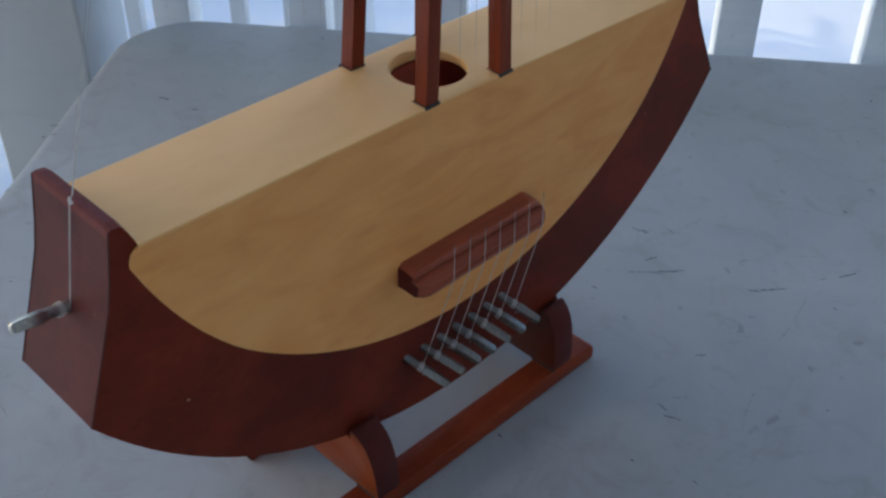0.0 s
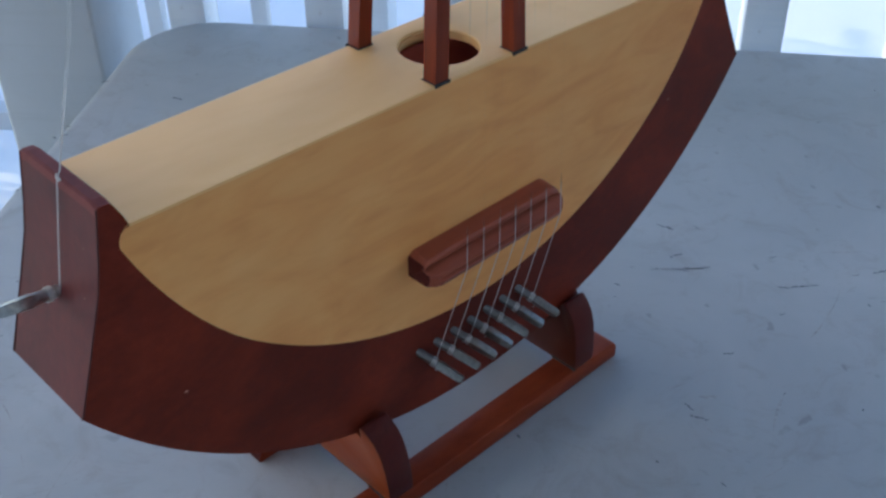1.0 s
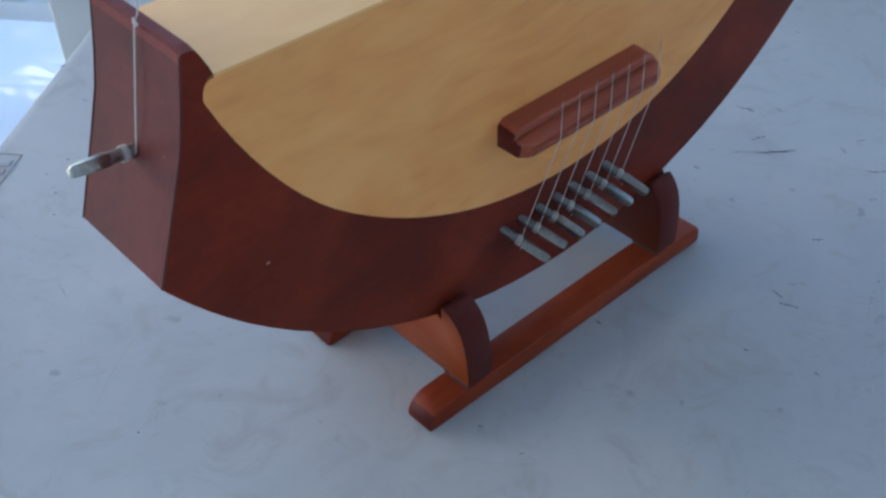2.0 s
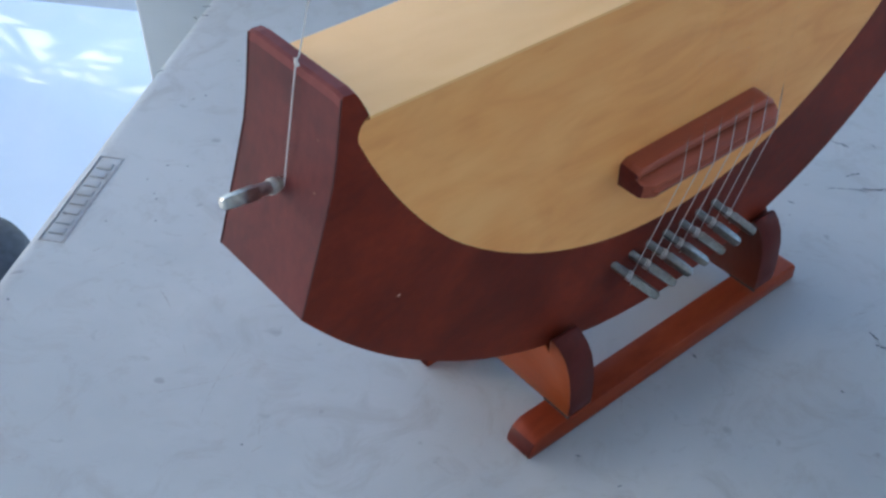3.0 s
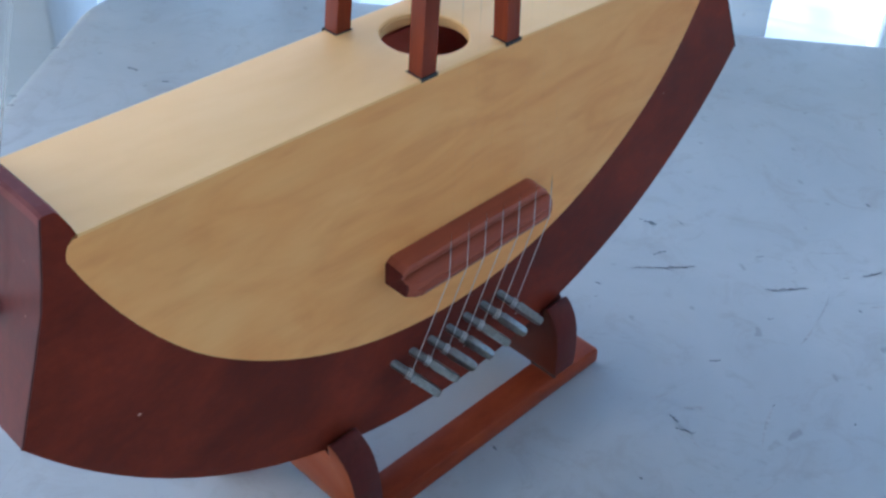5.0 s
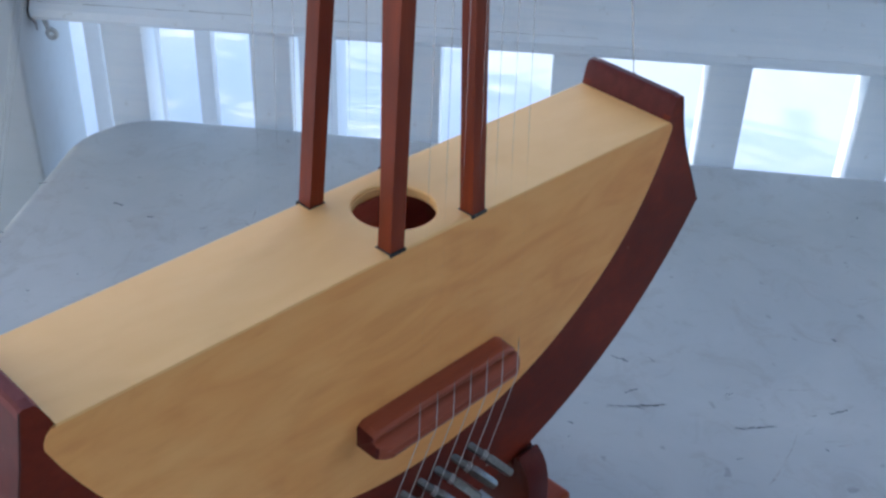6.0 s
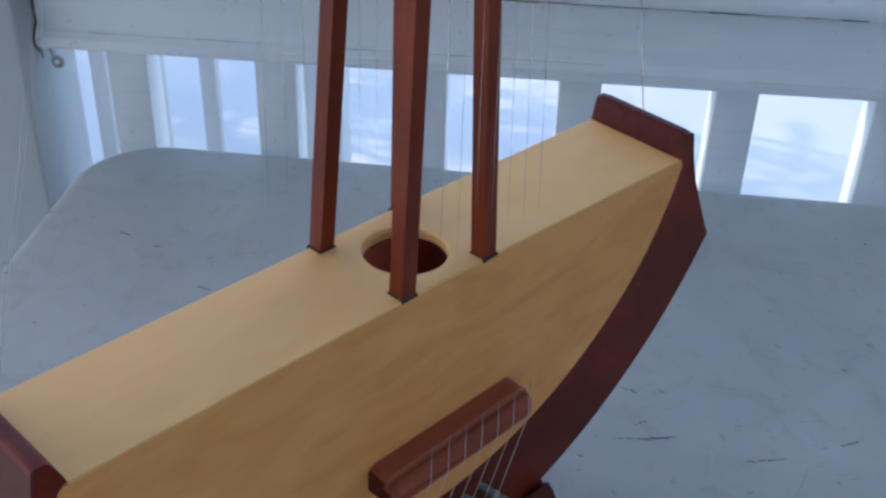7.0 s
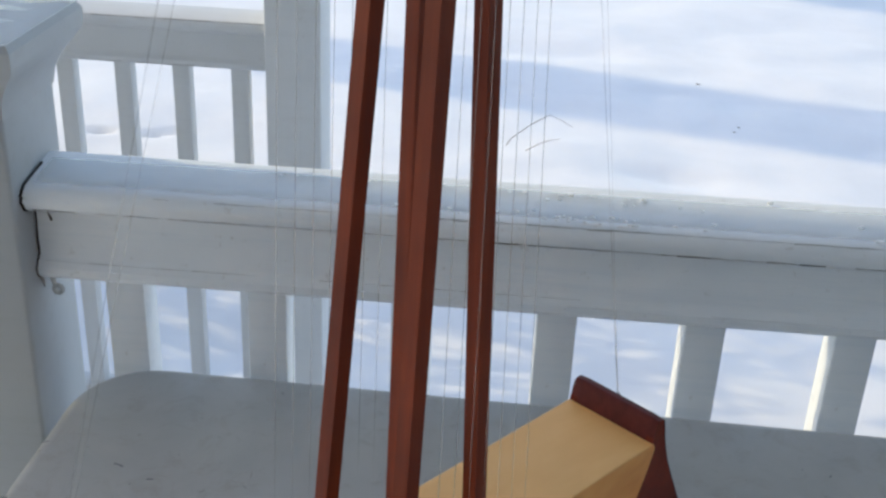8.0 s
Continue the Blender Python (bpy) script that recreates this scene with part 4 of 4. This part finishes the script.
            rings.append([bm.verts.new(o + (a * sx + c * sy) * size * r * (0.86 if sx and sy else 1.0)) for sx, sy in ((1, 0), (0.7, 0.7), (0, 1), (-0.7, 0.7), (-1, 0), (-0.7, -0.7), (0, -1), (0.7, -0.7))])
        for r0_, r1_ in zip(rings, rings[1:]):
            for i in range(8):
                bm.faces.new((r0_[i], r0_[(i + 1) % 8], r1_[(i + 1) % 8], r1_[i]))
        bm.faces.new(rings[0][::-1])
        bm.faces.new(rings[-1])
        part("pin_head", bm, head_steel if size < 1.1 else bright_steel, p)
        # wound turns of string on the pin
        coil = []
        o0 = b + (t - b) * wind
        for i in range(12 * turns + 1):
            an = i / 12 * 2 * math.pi
            coil.append(o0 + d * (0.0009 * i / 12) + (a * math.cos(an) + c * math.sin(an)) * 0.00245 * size)
        part("string_winding", tube(coil, 0.00030 * size, 5), wound_nylon, p)
        return o0

    r = random.Random(3)
    bridge_u = [-0.0266 + 0.01076 * i for i in range(7)]
    for s in (-1, 1):
        for i in range(7):
            ub = -0.0412 + 0.01172 * i
            k = 1 if s < 0 else -1
            base = (k * ub, s * HALF, 0.0912 + 0.0002 * i)
            tip = (k * (ub + 0.0106), s * (HALF + 0.0198), 0.0792 + r.uniform(-0.0008, 0.0008))
            o = pin(base, tip, r.uniform(0, 1.5))
            bu = k * bridge_u[i]
            top_u, top_v = (0.0052 + 0.00706 * i, -0.022) if s < 0 else (-0.0022 - 0.00828 * i, 0.010)
            line = [o + Vector((0, s * 0.0026, 0)), (bu, s * (HALF + 0.0186), 0.1440), (bu, s * (HALF + 0.0190), 0.1458),
                    (top_u, top_v, 0.598)]
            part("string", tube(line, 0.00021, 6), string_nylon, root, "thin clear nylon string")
            # loose string end below each pin
            tail = [o + Vector((0.0004 * k, s * 0.0024, -0.0006))]
            for q in range(1, 5):
                tail.append(tail[0] + Vector((k * q * r.uniform(-0.0004, 0.0008), s * q * r.uniform(0.0, 0.0005), -0.0011 * q)))
            part("string_end", tube(tail, 0.00024, 5), wound_nylon, root)
    for s in (-1, 1):
        base = (s * 0.1955, 0, 0.2015)
        tip = (s * 0.2205, -s * -0.0005, 0.2050)
        o = pin(base, tip, 0.4, 0.12, 1.15, 3)
        vs = 0.0052 if s > 0 else -0.0038
        o = o if s > 0 else Vector((-0.1968, -0.0030, 0.2020))
        for pick in (0, 1):
            top = ((0.093, 0.004), (0.100, 0.004))[pick] if s > 0 else ((-0.081, 0.0), (-0.073, 0.0))[pick]
            line = [o + Vector((s * -0.0004, 0.0026, 0)) if s > 0 else o, (s * (0.1872 - 0.005 * (s > 0)), vs, 0.2430 - 0.0065 * s), (s * (0.1855 - 0.006 * (s > 0)), vs, 0.2455 - 0.0065 * s), (*top, 0.598)]
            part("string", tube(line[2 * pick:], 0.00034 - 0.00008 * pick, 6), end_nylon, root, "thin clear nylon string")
        part("knot", tube([(s * (0.1868 - 0.0055 * (s > 0)), vs - 0.0004, 0.2418 - 0.0065 * s), (s * (0.1870 - 0.0055 * (s > 0)), vs + 0.0002, 0.2432 - 0.0065 * s), (s * (0.1866 - 0.0055 * (s > 0)), vs + 0.0006, 0.2444 - 0.0065 * s)], 0.00085, 8, 0.0006), wound_nylon, root, "small knot in the string")
    return root


lyre()

# ---- far things in the yard ----
def grass_stem(points, label):
    bm = tube(points, 0.0026, 5, 0.0010)
    ob = new("grass_stem", mesh_from("grass_stem", bm, dry_stem))
    tagged(ob, label, "plant")


grass_stem([(-0.05, 4.25, -0.56), (-0.02, 4.30, -0.49), (0.03, 4.36, -0.425), (0.11, 4.40, -0.37), (0.195, 4.42, -0.322), (0.25, 4.43, -0.350), (0.30, 4.43, -0.375)], "thin dry bent stem standing in snow")
grass_stem([(0.015, 4.24, -0.56), (0.047, 4.25, -0.483), (0.083, 4.25, -0.444), (0.14, 4.25, -0.408), (0.184, 4.25, -0.384), (0.242, 4.25, -0.370)], "short pale dry stem in snow")


def bare_tree(x, y):
    root = thing("bare_tree", pose(x, y, GROUND - 0.1), "large bare winter tree with grey-brown bark", "tree")
    r = random.Random(8)
    trunk = [(0.05 * math.sin(i), 0.05 * math.cos(i * 1.3), i * 1.1) for i in range(13)]
    part("trunk", tube(trunk, 0.42, 14, 0.30), bark, root)
    limbs = bmesh.new()
    for i in range(26):
        h = r.uniform(10.5, 13.0)
        a = r.uniform(0, 6.28)
        ln = r.uniform(1.5, 3.5)
        pts = [(0, 0, h)]
        for k in range(1, 6):
            pts.append((math.cos(a) * ln * k / 5 + r.uniform(-0.1, 0.1), math.sin(a) * ln * k / 5 + r.uniform(-0.1, 0.1), h + ln * 0.75 * k / 5))
        b = tube(pts, 0.09, 6, 0.012)
        me = bpy.data.meshes.new("tmp")
        b.to_mesh(me)
        b.free()
        limbs.from_mesh(me)
        bpy.data.meshes.remove(me)
    part("limbs", limbs, bark, root)


bare_tree(-11.0, 8.0)
bare_tree(-11.0, 11.05)
for lx, ly, sz in ((0.983, 5.418, 0.007), (1.071, 4.73, 0.005), (1.10, 4.79, 0.005)):
    bm = prism([(sz * math.cos(a) * 1.5, sz * math.sin(a)) for a in [i * math.pi / 4 for i in range(8)]], flat, 0.0, 0.003, 0.0005, 1)
    leaf = new("dead_leaf", mesh_from("dead_leaf", bm, dry_stem))
    near_ground = GROUND + 0.06 * noise.noise((lx * 0.45, ly * 0.45, 0)) + 0.020 * noise.noise((lx * 1.3, ly * 1.9, 3)) + 0.009 * noise.noise((lx * 3.4, ly * 4.2, 8))
    leaf.location = (lx, ly, near_ground - 0.001)
    tagged(leaf, "small dark dead leaf lying on snow", "leaf", "leaves on the snow")


def rubber_tub(x, y):
    """An upturned round tub with a rolled rim."""
    root = thing("rubber_tub", pose(x, y, GROUND - 0.02), "dark grey rubber tub lying upturned in snow", "tub")
    bm = bmesh.new()
    rings = []
    for r_, z in ((0.165, 0.0), (0.168, 0.02), (0.155, 0.10), (0.146, 0.165), (0.136, 0.190), (0.118, 0.203), (0.06, 0.208)):
        rings.append([bm.verts.new((r_ * math.cos(2 * math.pi * i / 40), r_ * math.sin(2 * math.pi * i / 40), z)) for i in range(40)])
    for p, q in zip(rings, rings[1:]):
        for i in range(40):
            bm.faces.new((p[i], p[(i + 1) % 40], q[(i + 1) % 40], q[i]))
    bm.faces.new(rings[0][::-1])
    bm.faces.new(rings[-1])
    part("body", bm, rubber, root)
    part("rim", tube([(0.171 * math.cos(a), 0.171 * math.sin(a), 0.022) for a in [2 * math.pi * i / 40 for i in range(41)]], 0.009, 8), rubber, root)


rubber_tub(-1.262, 0.958)
